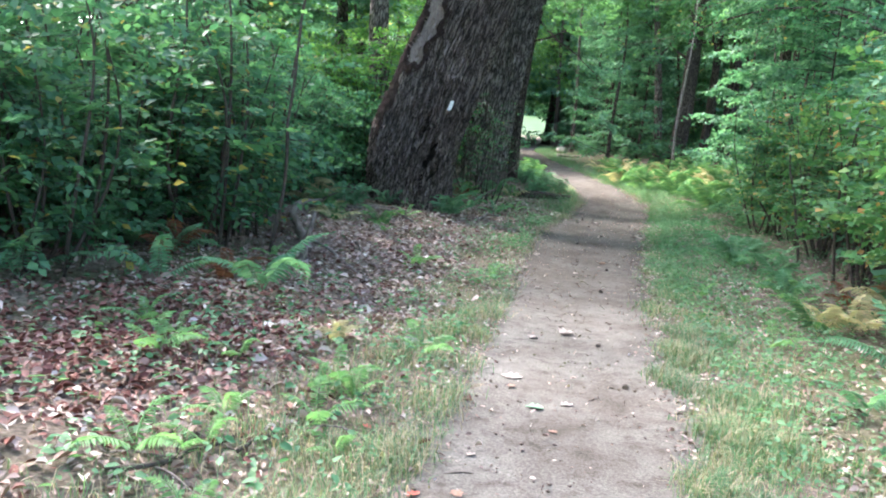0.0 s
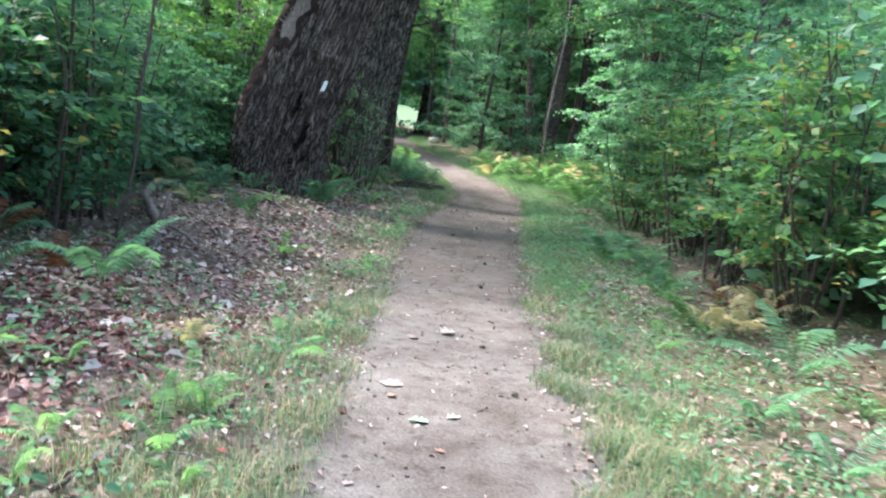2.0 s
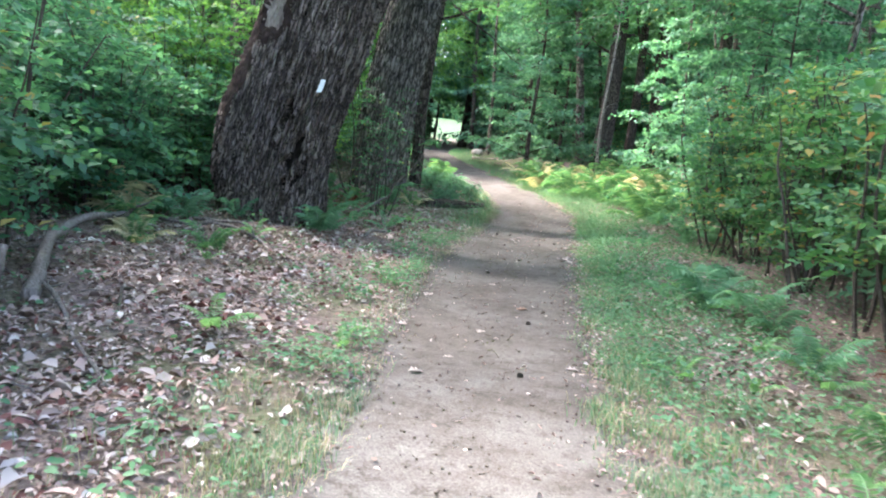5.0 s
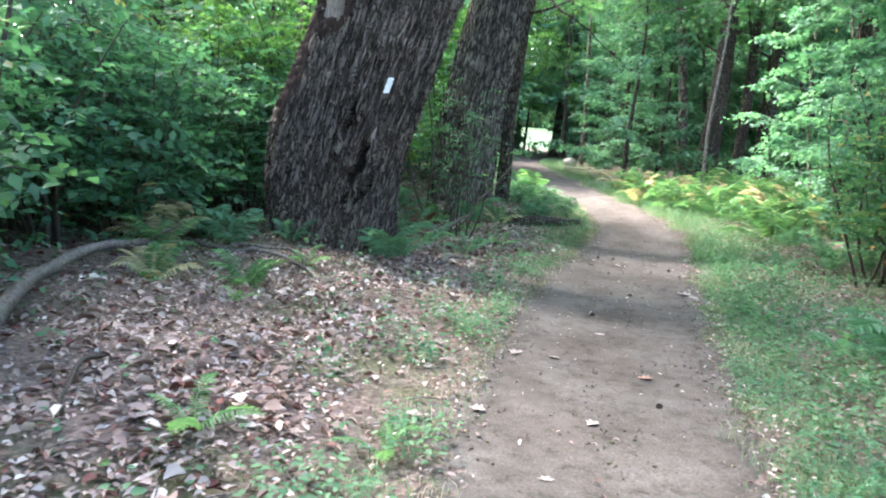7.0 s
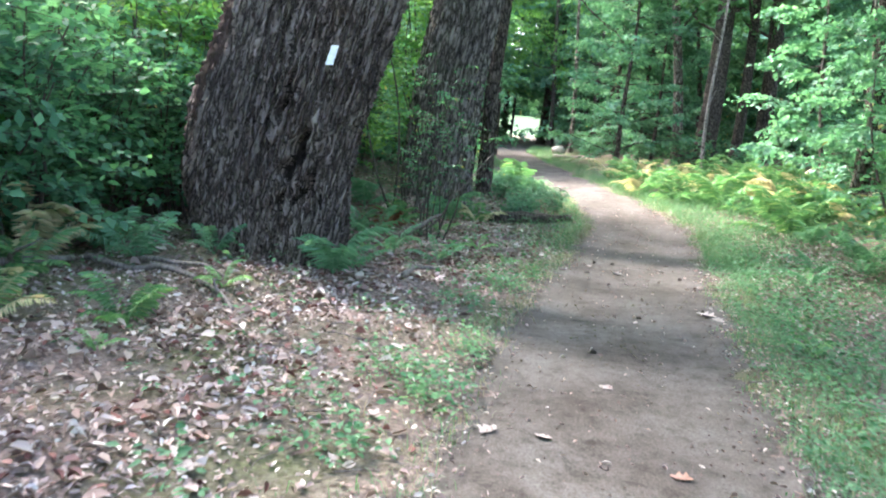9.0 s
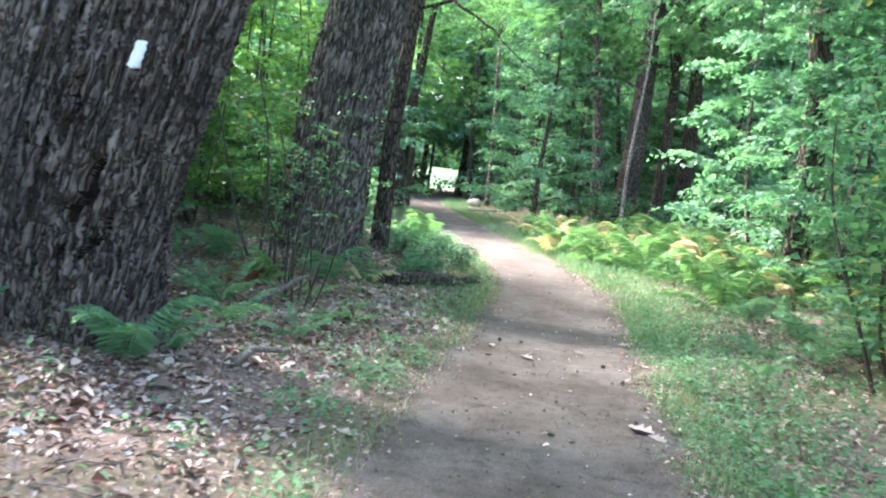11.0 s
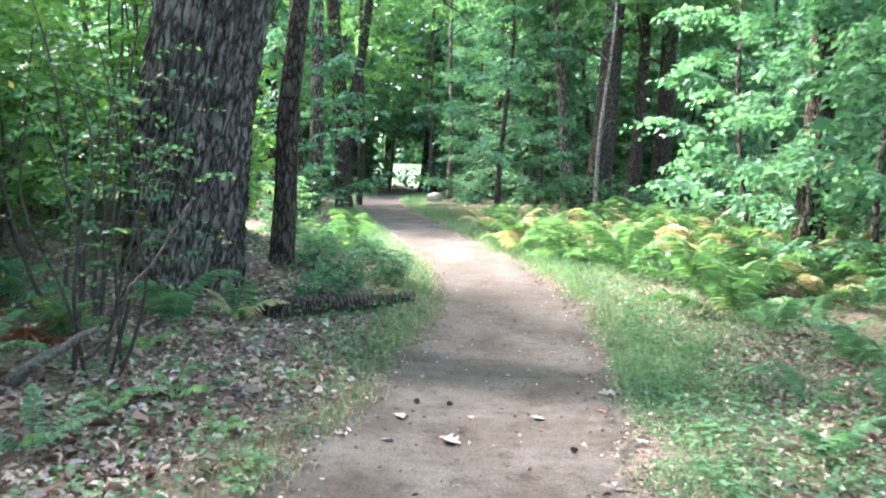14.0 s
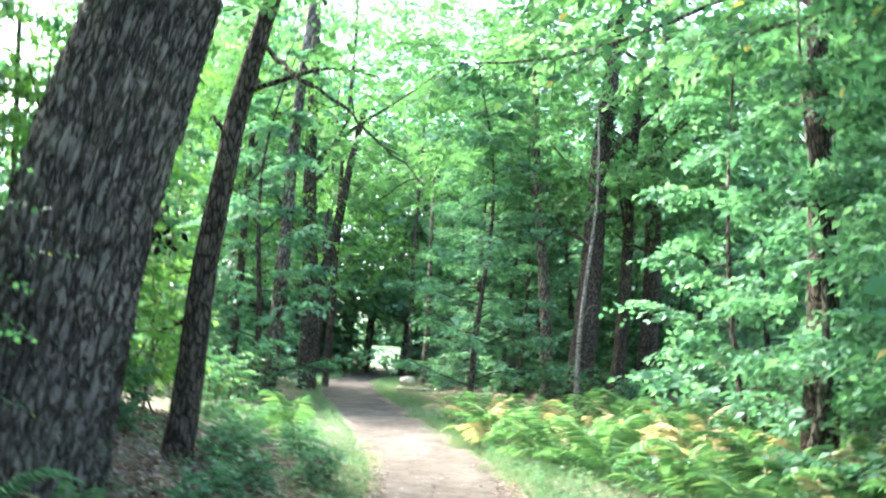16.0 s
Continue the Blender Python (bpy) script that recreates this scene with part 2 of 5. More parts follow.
def height(x, y):
    """Height of the ground; the path climbs beyond the second oak, and a bank rises on its left."""
    x, y = np.asarray(x, float), np.asarray(y, float)
    d = x - path_x(y)
    z = 0.055 * (np.maximum(0, y - 19) - np.maximum(0, y - 40)) + 0.03 * (np.maximum(0, y - 40) - np.maximum(0, y - 90))
    bank = 0.075 * np.clip(-d - 1.0, 0, 5)
    z = z + bank * (1 + 1.9 * smooth(15.5, 19, y) - 2.2 * smooth(22, 27, y))
    z = z + 0.03 * np.clip(d - 1.2, 0, 8)
    away = smooth(0.7, 2.5, np.abs(d))
    z = z + away * 0.05 * (np.sin(x * 1.7 + y * 0.6) * np.cos(y * 1.3 - x * 0.4) + 0.6 * np.sin(x * 3.9 - y * 2.7))
    return z - 0.02 * (1 - smooth(0.3, 1.0, np.abs(d)))


def mesh_of(name, verts, faces, mat, smooth_faces=False):
    """A mesh from an array of vertices and an array of equal-sided faces, or a list of such arrays."""
    if not isinstance(faces, list):
        faces = [faces]
    faces = [np.asarray(f, np.int32) for f in faces if len(f)]
    me = bpy.data.meshes.new(name)
    v = np.asarray(verts, np.float32)
    me.vertices.add(len(v))
    me.vertices.foreach_set("co", v.ravel())
    idx = np.concatenate([f.ravel() for f in faces])
    sizes = np.concatenate([np.full(len(f), f.shape[1], np.int32) for f in faces])
    me.loops.add(len(idx))
    me.loops.foreach_set("vertex_index", idx)
    me.polygons.add(len(sizes))
    starts = np.concatenate([[0], np.cumsum(sizes)[:-1]]).astype(np.int32)
    me.polygons.foreach_set("loop_start", starts)
    me.materials.append(mat)
    me.update(calc_edges=True)
    if smooth_faces:
        me.polygons.foreach_set("use_smooth", np.ones(len(sizes), bool))
    me.validate()
    return me


def part(name, me, parent, label=""):
    ob = new(name, me)
    ob.parent = parent
    if label:
        ob["label"] = label
    if name in ("branchwork", "foliage", "crown", "leaf_clump"):
        ob["kind"] = "stuff"
    return ob


def grid_faces(nu, nv):
    i = np.arange((nu - 1) * (nv - 1))
    a = (i // (nv - 1)) * nv + i % (nv - 1)
    return np.stack([a, a + nv, a + nv + 1, a + 1], 1)


def spaced(near_a, near_b, step, far_a, far_b):
    mid = np.arange(near_a, near_b + step / 2, step)
    out, s = [], step
    p = near_b
    while p < far_b:
        s *= 1.25
        p = min(p + s, far_b)
        out.append(p)
    low, s, p = [], step, near_a
    while p > far_a:
        s *= 1.25
        p = max(p - s, far_a)
        low.append(p)
    return np.array(low[::-1] + list(mid) + out)


gx, gy = spaced(-9, 8, 0.12, -600, 600), spaced(-2, 36, 0.14, -300, 900)
GX, GY = np.meshgrid(gx, gy, indexing="ij")
GZ = height(GX, GY)
ground = new("ground", mesh_of("ground", np.stack([GX, GY, GZ], -1).reshape(-1, 3), grid_faces(len(gx), len(gy)), SOIL, True))
tagged(ground, "dark woodland soil under leaf litter and moss", "ground", kind="structure")

rng = np.random.default_rng(5)
ys = np.concatenate([np.arange(-3, 26, 0.05), np.arange(26, 72, 0.15)])
us = np.linspace(-1, 1, 49)
wob = 0.09 * np.sin(ys * 2.1) + 0.07 * np.sin(ys * 4.7 + 1) + 0.05 * np.sin(ys * 11 + 2) + 0.03 * np.sin(ys * 29) + 0.03 * rng.standard_normal(len(ys))
wob2 = 0.09 * np.sin(ys * 1.7 + 2) + 0.07 * np.sin(ys * 5.3) + 0.05 * np.sin(ys * 9.7) + 0.03 * np.sin(ys * 27) + 0.03 * rng.standard_normal(len(ys))
half = half_width(ys)
PXS = path_x(ys)[:, None] + np.where(us[None, :] < 0, us[None, :] * (half + 0.22 + wob)[:, None], us[None, :] * (half + 0.22 + wob2)[:, None])
PYS = np.repeat(ys[:, None], len(us), 1)
edge = 1 - smooth(0.55, 1.0, np.abs(us))[None, :]
rough_edge = np.sin(PXS * 23 + PYS * 17) * np.sin(PYS * 31 - PXS * 13) + 0.7 * np.sin(PXS * 51 + PYS * 43) * np.sin(PYS * 67)
PZS = height(PXS, PYS) + 0.034 * edge - 0.016 + 0.004 * np.sin(PXS * 7 + PYS * 3) + 0.02 * rough_edge * (1 - edge) * edge * 4 + 0.0015 * rng.standard_normal(PXS.shape)
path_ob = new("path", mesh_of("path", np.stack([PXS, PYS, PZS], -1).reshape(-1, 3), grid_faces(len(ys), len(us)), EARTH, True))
tagged(path_ob, "grey-brown trodden earth footpath strewn with leaves", "path", kind="structure")

mx, my = np.linspace(-90, 40, 60), np.linspace(86, 260, 60)
MX, MY = np.meshgrid(mx, my, indexing="ij")
meadow = new("meadow", mesh_of("meadow", np.stack([MX, MY, height(MX, MY) + 0.05 + 0.075 * np.maximum(0, MY - 90)], -1).reshape(-1, 3), grid_faces(60, 60), MEADOW, True))
tagged(meadow, "bright sunlit green meadow beyond the trees", "meadow", kind="structure")


# ---- builders for plants ----


def tube(points, radii, sides, rng=None, rough=0.0, ridges=0, flare=0.0):
    """A tapered tube along points; ridges add long furrows, flare widens the foot."""
    p = np.asarray(points, float)
    n = len(p)
    tan = np.gradient(p, axis=0)
    tan /= np.linalg.norm(tan, axis=1)[:, None]
    ref = np.where(np.abs(tan[:, 2:3]) > 0.9, [[1.0, 0, 0]], [[0, 0, 1.0]])
    a = np.cross(ref, tan)
    a /= np.linalg.norm(a, axis=1)[:, None]
    b = np.cross(tan, a)
    th = np.linspace(0, 2 * np.pi, sides, endpoint=False)
    r = np.asarray(radii, float)[:, None] * np.ones((1, sides))
    s = np.concatenate([[0], np.cumsum(np.linalg.norm(np.diff(p, axis=0), axis=1))])[:, None]
    if ridges:
        ph = 0.55 * np.sin(s * 2.3) + 0.35 * np.sin(s * 5.1 + 1)
        r = r + rough * (np.abs(np.sin(th[None, :] * ridges / 2 + ph + 0.5 * np.sin(3 * th)[None, :])) ** 0.7 - 0.6)
        r = r + rough * 0.7 * np.sin(th[None, :] * ridges * 1.37 + s * 9 + 2 * np.sin(s * 3.7)) * np.sin(s * 13 + th[None, :] * 5)
        if rng is not None:
            r = r + rough * 0.35 * rng.standard_normal(r.shape)
    elif rough and rng is not None:
        r = r * (1 + rough * rng.standard_normal(r.shape))
    if flare:
        r = r * (1 + flare * np.exp(-s / 0.28) * (1 + 0.45 * np.sin(th[None, :] * 5 + 0.7)))
    v = p[:, None, :] + r[..., None] * (np.cos(th)[None, :, None] * a[:, None, :] + np.sin(th)[None, :, None] * b[:, None, :])
    i = np.arange((n - 1) * sides)
    row, c = i // sides, i % sides
    f = np.stack([row * sides + c, row * sides + (c + 1) % sides, (row + 1) * sides + (c + 1) % sides, (row + 1) * sides + c], 1)
    return v.reshape(-1, 3), f


def join(pieces):
    vs, fs, o = [], [], 0
    for v, f in pieces:
        vs.append(v)
        fs.append(np.asarray(f) + o)
        o += len(v)
    return np.concatenate(vs), np.concatenate(fs)


def curve(a, b, n, bend, rng):
    """A wavering line from a to b."""
    t = np.linspace(0, 1, n)[:, None]
    p = np.asarray(a, float) * (1 - t) + np.asarray(b, float) * t
    o = rng.standard_normal((2, 3)) * bend
    return p + np.sin(np.pi * t) * o[0] + np.sin(2 * np.pi * t) * o[1] * 0.5


def unit(v):
    return v / np.maximum(np.linalg.norm(v, axis=-1, keepdims=True), 1e-9)


def leaf_blades(P, D, N, L, W, six=True, curl=0.12):
    """Leaves at P pointing along D, facing N: six-cornered blades folded along the midrib."""
    D = unit(D)
    S = unit(np.cross(D, N))
    U = np.cross(S, D)
    L, W = L[:, None], W[:, None]
    if six:
        v = np.stack([P, P + D * L * 0.3 + S * W * 0.46 + U * L * 0.06, P + D * L * 0.68 + S * W * 0.38 + U * L * (0.05 - curl * 0.4), P + D * L - U * L * curl,
                      P + D * L * 0.68 - S * W * 0.38 + U * L * (0.05 - curl * 0.4), P + D * L * 0.3 - S * W * 0.46 + U * L * 0.06], 1)
        o = np.arange(len(P))[:, None] * 6
        f = np.concatenate([o + [0, 1, 2, 3], o + [0, 3, 4, 5]])
    else:
        v = np.stack([P, P + D * L * 0.45 + S * W * 0.5 + U * L * 0.06, P + D * L - U * L * curl, P + D * L * 0.45 - S * W * 0.5 + U * L * 0.06], 1)
        o = np.arange(len(P))[:, None] * 4
        f = np.concatenate([o + [0, 1, 2], o + [0, 2, 3]])
    return v.reshape(-1, 3), f


def sprays(O, D, length, leaf, k, rng, six=True, droop=0.25, width=0.55):
    """Flat sprays of k leaves either side of a twig that starts at O and runs along D. Returns leaves and twigs."""
    n = len(O)
    D = unit(D)
    Z = np.array([0, 0, 1.0])
    N = unit(Z + 0.45 * rng.standard_normal((n, 3)))
    S = unit(np.cross(D, N))
    N = np.cross(S, D)
    ln = length * rng.uniform(0.6, 1.25, n)
    t = (np.arange(k) + 0.6) / k
    side = np.where(np.arange(k) % 2, 1.0, -1.0)
    P = O[:, None] + D[:, None] * (ln[:, None] * t)[..., None]
    P[..., 2] -= droop * ln[:, None] * t[None] ** 2
    LD = D[:, None] * rng.uniform(0.3, 0.9, (n, k, 1)) + S[:, None] * (side[None, :, None] * rng.uniform(0.5, 1.1, (n, k, 1)))
    LD[..., 2] += rng.uniform(-0.5, 0.15, (n, k))
    LN = N[:, None] + 0.4 * rng.standard_normal((n, k, 3))
    ll = leaf * rng.uniform(0.6, 1.3, n * k)
    lv = leaf_blades(P.reshape(-1, 3), LD.reshape(-1, 3), LN.reshape(-1, 3), ll, ll * width * rng.uniform(0.8, 1.2, n * k), six)
    e = O + D * ln[:, None]
    e[:, 2] -= droop * ln
    w = 0.004 + 0.004 * length
    tw = np.stack([O + S * w, O - S * w, O - N * w, e], 1)
    o = np.arange(n)[:, None] * 4
    tf = np.concatenate([o + [0, 1, 3], o + [1, 2, 3], o + [2, 0, 3]])
    return lv, (tw.reshape(-1, 3), tf)


def shrub(seed, tall, spread, stems, count, leaf, mat, label, lowest=0.12, k=9, length=0.4, width=0.62, six=False):
    """Many-stemmed bush: stems, twigs and foliage, with its foot at the origin."""
    r = np.random.default_rng(seed)
    ob = tagged(new("shrub"), label, "shrub", "undergrowth shrubs")
    pts = []
    for i in range(stems):
        a = r.uniform(0, 2 * np.pi)
        rad = spread * r.uniform(0.15, 0.8)
        foot = np.array([math.cos(a), math.sin(a), 0]) * spread * r.uniform(0.02, 0.25)
        top = np.array([math.cos(a) * rad, math.sin(a) * rad, tall * r.uniform(0.65, 1.05)])
        c = curve(foot - [0, 0, 0.08], top, 9, 0.12 * spread, r)
        pts.append(c)
        part("stem", mesh_of("stem", *tube(c, np.linspace(0.017, 0.005, 9) * (0.6 + tall / 4), 4, r, 0.06), TWIG, True), ob)
    O, D = [], []
    for j in range(count):
        c = pts[r.integers(stems)]
        t = r.uniform(lowest, 1) ** 0.85 * 7.99
        i = int(t)
        o = c[i] + (c[i + 1] - c[i]) * (t - i)
        a = r.uniform(0, 2 * np.pi)
        reach = r.uniform(0, 0.55) * spread * (1.1 - 0.6 * t / 8)
        d = np.array([math.cos(a), math.sin(a), r.uniform(-0.1, 0.5)])
        O.append(o + d * reach)
        D.append(d)
    lv, tw = sprays(np.array(O), np.array(D), length, leaf * 1.15, k, r, six=six, width=width)
    part("foliage", mesh_of("foliage", *lv, mat), ob)
    part("branchwork", mesh_of("branchwork", *tw, TWIG), ob)
    return ob


def understory_tree(seed, tall, radius, count, leaf, mat, bark, label, low=0.12, spread=1.9):
    """Slim young tree with level, layered sprays."""
    r = np.random.default_rng(seed)
    ob = tagged(new("young_tree"), label, "tree", "young understory trees")
    c = curve((0, 0, -0.15), (r.uniform(-0.05, 0.05) * tall, r.uniform(-0.05, 0.05) * tall, tall), 14, 0.02 * tall, r)
    part("trunk", mesh_of("trunk", *tube(c, np.linspace(radius, radius * 0.15, 14), 8, r, 0.04), bark, True), ob)
    O, D = [], []
    n_limb = int(tall * 4)
    for i in range(n_limb):
        t = low + (1 - low) * (i + r.uniform()) / n_limb
        p = c[min(12, int(t * 13))] + (c[min(13, int(t * 13) + 1)] - c[min(12, int(t * 13))]) * ((t * 13) % 1)
        a = i * 2.4 + r.uniform(-0.5, 0.5)
        ln = spread * (1.15 - 0.85 * t) * r.uniform(0.6, 1.1)
        e = p + np.array([math.cos(a), math.sin(a), r.uniform(0.0, 0.35)]) * ln
        q = curve(p, e, 5, 0.05, r)
        part("branch", mesh_of("branch", *tube(q, np.linspace(radius * 0.25, 0.004, 5), 4), bark, True), ob)
        for j in range(count // n_limb):
            u = r.uniform(0.15, 1)
            k = min(3, int(u * 4))
            o = q[k] + (q[k + 1] - q[k]) * (u * 4 - k)
            b = a + r.choice([-1, 1]) * r.uniform(0.2, 1.2)
            O.append(o)
            D.append((math.cos(b), math.sin(b), r.uniform(-0.25, 0.2)))
    lv, _ = sprays(np.array(O), np.array(D), 0.55, leaf * 1.2, 8, r, six=False, width=0.62)
    part("crown", mesh_of("crown", *lv, mat), ob)
    return ob


def crown_mesh(seed, low, high, radius, count, leaf, mat):
    """Foliage of a tall tree as clumps of sprays spread over its crown."""
    r = np.random.default_rng(seed)
    clumps = 46
    z = r.uniform(low, high, clumps)
    rr = radius * np.sqrt(r.uniform(0.02, 1, clumps)) * (0.55 + 0.45 * np.sin(np.pi * (z - low) / (high - low)))
    a = r.uniform(0, 2 * np.pi, clumps)
    C = np.stack([rr * np.cos(a), rr * np.sin(a), z], 1)
    O = C[r.integers(clumps, size=count)] + r.standard_normal((count, 3)) * [0.75, 0.75, 0.35]
    D = np.stack([O[:, 0], O[:, 1], 0.3 * r.standard_normal(count)], 1) + 0.8 * r.standard_normal((count, 3))
    lv, _ = sprays(O, D, 0.8, leaf, 12, r, six=False)
    return mesh_of("crown", *lv, mat), C


def add_limbs(ob, C, low, top, radius, bark, seed, at):
    """Main limbs that run from the bole into the crown."""
    r = np.random.default_rng(seed)
    for c in C[::3]:
        s = np.array([0, 0, max(low * 0.75, c[2] - np.hypot(c[0], c[1]) * 0.9)])
        part("limb", mesh_of("limb", *tube(curve(s, c, 7, 0.25, r), np.linspace(radius * 0.28, 0.015, 7), 5), bark, True), ob).location = at


def frond(r, length, mat, pairs=24, arch=0.45, width=0.16):
    """One arching fern frond from the origin along +x."""
    t = np.linspace(0, 1, 12)
    x = length * (t - 0.12 * t ** 3)
    z = length * (arch * 1.3 * t - arch * 1.25 * t ** 2.2)
    mid = np.stack([x, np.zeros(12), z], 1)
    stem = tube(mid, np.linspace(0.0045, 0.001, 12), 3)
    u = np.linspace(0.14, 0.99, pairs)
    P = np.stack([np.interp(u, t, x), 0 * u, np.interp(u, t, z)], 1)
    ln = width * length / 0.6 * np.sin(np.pi * np.clip(u * 0.85 + 0.16, 0, 1)) ** 0.8 + 0.008
    pieces = []
    for s in (-1, 1):
        D = np.stack([0.35 + 0.1 * r.standard_normal(pairs), s * np.ones(pairs), -0.22 + 0.12 * r.standard_normal(pairs)], 1)
        N = np.stack([-0.3 * np.ones(pairs), 0.2 * r.standard_normal(pairs), np.ones(pairs)], 1)
        v, f = leaf_blades(P, D, N, ln * r.uniform(0.85, 1.1, pairs), np.full(pairs, length * 0.85 / pairs * 0.72), True, 0.2)
        pieces.append((v, f))
    v, f = join(pieces)
    vs, fs = join([(stem[0], stem[1]), (v, f)])
    return mesh_of("frond", vs, fs, mat)


def fern(seed, fronds, length, mat, label, odd=None, spread=0.9, width=0.12):
    r = np.random.default_rng(seed)
    ob = tagged(new("fern"), label, "fern", "woodland ferns")
    for i in range(fronds):
        m = odd if odd is not None and r.uniform() < 0.35 else mat
        f = part("frond", frond(r, length * r.uniform(0.7, 1.15), m, arch=r.uniform(0.35, 0.8), width=width), ob)
        f.rotation_euler = (r.uniform(-0.25, 0.25), r.uniform(-0.75, -0.1), i * 2 * math.pi / fronds * spread + r.uniform(-0.4, 0.4))
    return ob


def put(ob, x, y, turn=0.0, scale=1.0, sink=0.0, tilt=(0, 0)):
    """Set a copy of a thing on the ground."""
    m = Matrix.LocRotScale((x, y, float(height(x, y)) - sink), Euler((tilt[0], tilt[1], turn)), (scale,) * 3)
    c = copy_thing(ob, Matrix())
    c.matrix_basis = m
    return c


def place(ob, x, y, turn=0.0, scale=1.0, sink=0.0):
    ob.matrix_basis = Matrix.LocRotScale((x, y, float(height(x, y)) - sink), Euler((0, 0, turn)), (scale,) * 3)
    return ob


# ---- the two oaks ----


HOLLOWS = ((0.42, 1.02, 0.075, 0.27, 0.42), (0.33, 1.56, 0.055, 0.24, 0.36), (0.50, 0.72, 0.03, 0.2, 0.5), (0.30, 0.55, 0.035, 0.16, 0.2), (0.22, 2.35, 0.03, 0.3, 0.35))


def big_oak():
    """Leaning oak of two grown-together stems, with a rotten split and a painted trail mark."""
    r = np.random.default_rng(11)
    x, y = -4.06, 14.4
    base = float(height(x, y)) - 0.05
    ob = tagged(new("oak_tree"), "massive leaning oak with split trunk and deeply furrowed dark bark", "tree")
    ob.location = (x, y, base)
    z = np.concatenate([np.linspace(-0.25, 4.2, 210), np.linspace(4.25, 10.3, 60)])
    # right stem
    cx = np.interp(z, (-0.3, 0.2, 0.9, 1.5, 2.1, 2.9, 3.8, 10.5), (0.28, 0.27, 0.27, 0.38, 0.59, 0.86, 1.22, 3.1))
    rad = np.interp(z, (-0.3, 0.2, 0.9, 1.5, 2.1, 2.9, 3.8, 6, 10.5), (0.44, 0.44, 0.44, 0.47, 0.48, 0.47, 0.45, 0.41, 0.33))
    cx, rad = (np.convolve(np.pad(q, 9, mode="edge"), np.ones(19) / 19, mode="valid") for q in (cx, rad))
    pts = np.stack([cx, 0.03 * np.sin(z), z], 1)
    v, f = tube(pts, rad, 240, r, 0.042, 38, 0.05)
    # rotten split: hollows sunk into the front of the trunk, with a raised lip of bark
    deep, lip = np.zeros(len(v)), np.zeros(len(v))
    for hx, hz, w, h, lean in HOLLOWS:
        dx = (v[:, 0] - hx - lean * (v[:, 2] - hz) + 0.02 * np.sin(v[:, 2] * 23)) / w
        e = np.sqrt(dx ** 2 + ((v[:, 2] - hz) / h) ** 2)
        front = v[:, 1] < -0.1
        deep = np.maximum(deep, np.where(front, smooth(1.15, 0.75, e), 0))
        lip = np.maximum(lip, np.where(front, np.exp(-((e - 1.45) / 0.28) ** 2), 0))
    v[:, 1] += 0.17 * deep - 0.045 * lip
    # burl where a limb was shed
    knot = np.exp(-(((v[:, 0] - 0.88) / 0.13) ** 2 + ((v[:, 2] - 2.42) / 0.10) ** 2)) * (v[:, 1] < 0)
    v[:, 1] -= 0.10 * knot
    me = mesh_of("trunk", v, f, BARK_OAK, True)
    # faces inside the hollows are coloured near-black, painting in their shade
    me.materials.append(NEAR_BLACK)
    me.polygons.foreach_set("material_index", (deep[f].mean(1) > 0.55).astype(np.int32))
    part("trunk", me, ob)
    # left stem, broken and hollow towards the top
    s = np.linspace(0, 1, 200)
    z = -0.25 + s * 6.2
    cx = np.interp(z, (-0.3, 0.1, 0.8, 1.4, 2.1, 2.9, 3.8, 6.0), (-0.12, -0.26, -0.35, -0.30, -0.08, 0.14, 0.49, 1.2))
    rad = np.interp(z, (-0.3, 0.1, 0.8, 1.4, 2.1, 2.9, 3.8, 6.0), (0.42, 0.48, 0.54, 0.53, 0.44, 0.35, 0.29, 0.16))
    pts = np.stack([cx, -0.08 - 0.02 * z, z], 1)
    v, f = tube(pts, rad, 190, r, 0.042, 34, 0.1)
    off = v[:, 0] - np.interp(v[:, 2], z, cx)
    wav = 0.05 * np.sin(v[:, 2] * 7) + 0.03 * np.sin(v[:, 2] * 17 + 1)
    torn = (v[:, 2] > 1.55 + 0.25 * np.sin(v[:, 0] * 14)) & (off < -0.19 + wav + 0.12 * smooth(2.2, 3.0, v[:, 2]))
    edge_z = 2.62 + 0.9 * np.abs(off + 0.02) + 0.06 * np.sin(v[:, 0] * 31)
    wood = (v[:, 2] > edge_z) & (v[:, 1] < -0.1) & (np.abs(off + 0.03 + wav) < 0.15)
    rim = (v[:, 2] > edge_z - 0.16) & (v[:, 1] < -0.1) & (np.abs(off + 0.03 + wav) < 0.24) & ~wood
    v[:, 1] += np.where(wood, 0.06, 0) - np.where(rim, 0.03, 0)
    me = mesh_of("side_stem", v, f, BARK_OAK, True)
    me.materials.append(BARE)
    me.materials.append(HEARTWOOD)
    me.polygons.foreach_set("material_index", np.where(wood[f[:, 0]], 2, np.where(torn[f[:, 0]] | rim[f[:, 0]], 1, 0)).astype(np.int32))
    part("side_stem", me, ob, "broken stem with bare red-brown wood")
    # painted mark
    nz, nx = 12, 5
    U, V = np.meshgrid(np.linspace(-0.5, 0.5, nx), np.linspace(-0.5, 0.5, nz), indexing="ij")
    bm_v = np.stack([U * 0.066 + V * 0.05 + 0.002 * r.standard_normal(U.shape), -0.012 * np.cos(V * 40) * np.cos(U * 9) * 0.3 + 0 * U, V * 0.168 + 0.002 * r.standard_normal(U.shape)], -1).reshape(-1, 3)
    f = grid_faces(nx, nz)
    back = bm_v + [0, 0.09, 0]
    mark = part("trail_mark", mesh_of("trail_mark", np.concatenate([bm_v, back]), np.concatenate([f[:, ::-1], f + len(bm_v)]), PAINT), ob, "weathered white painted blaze")
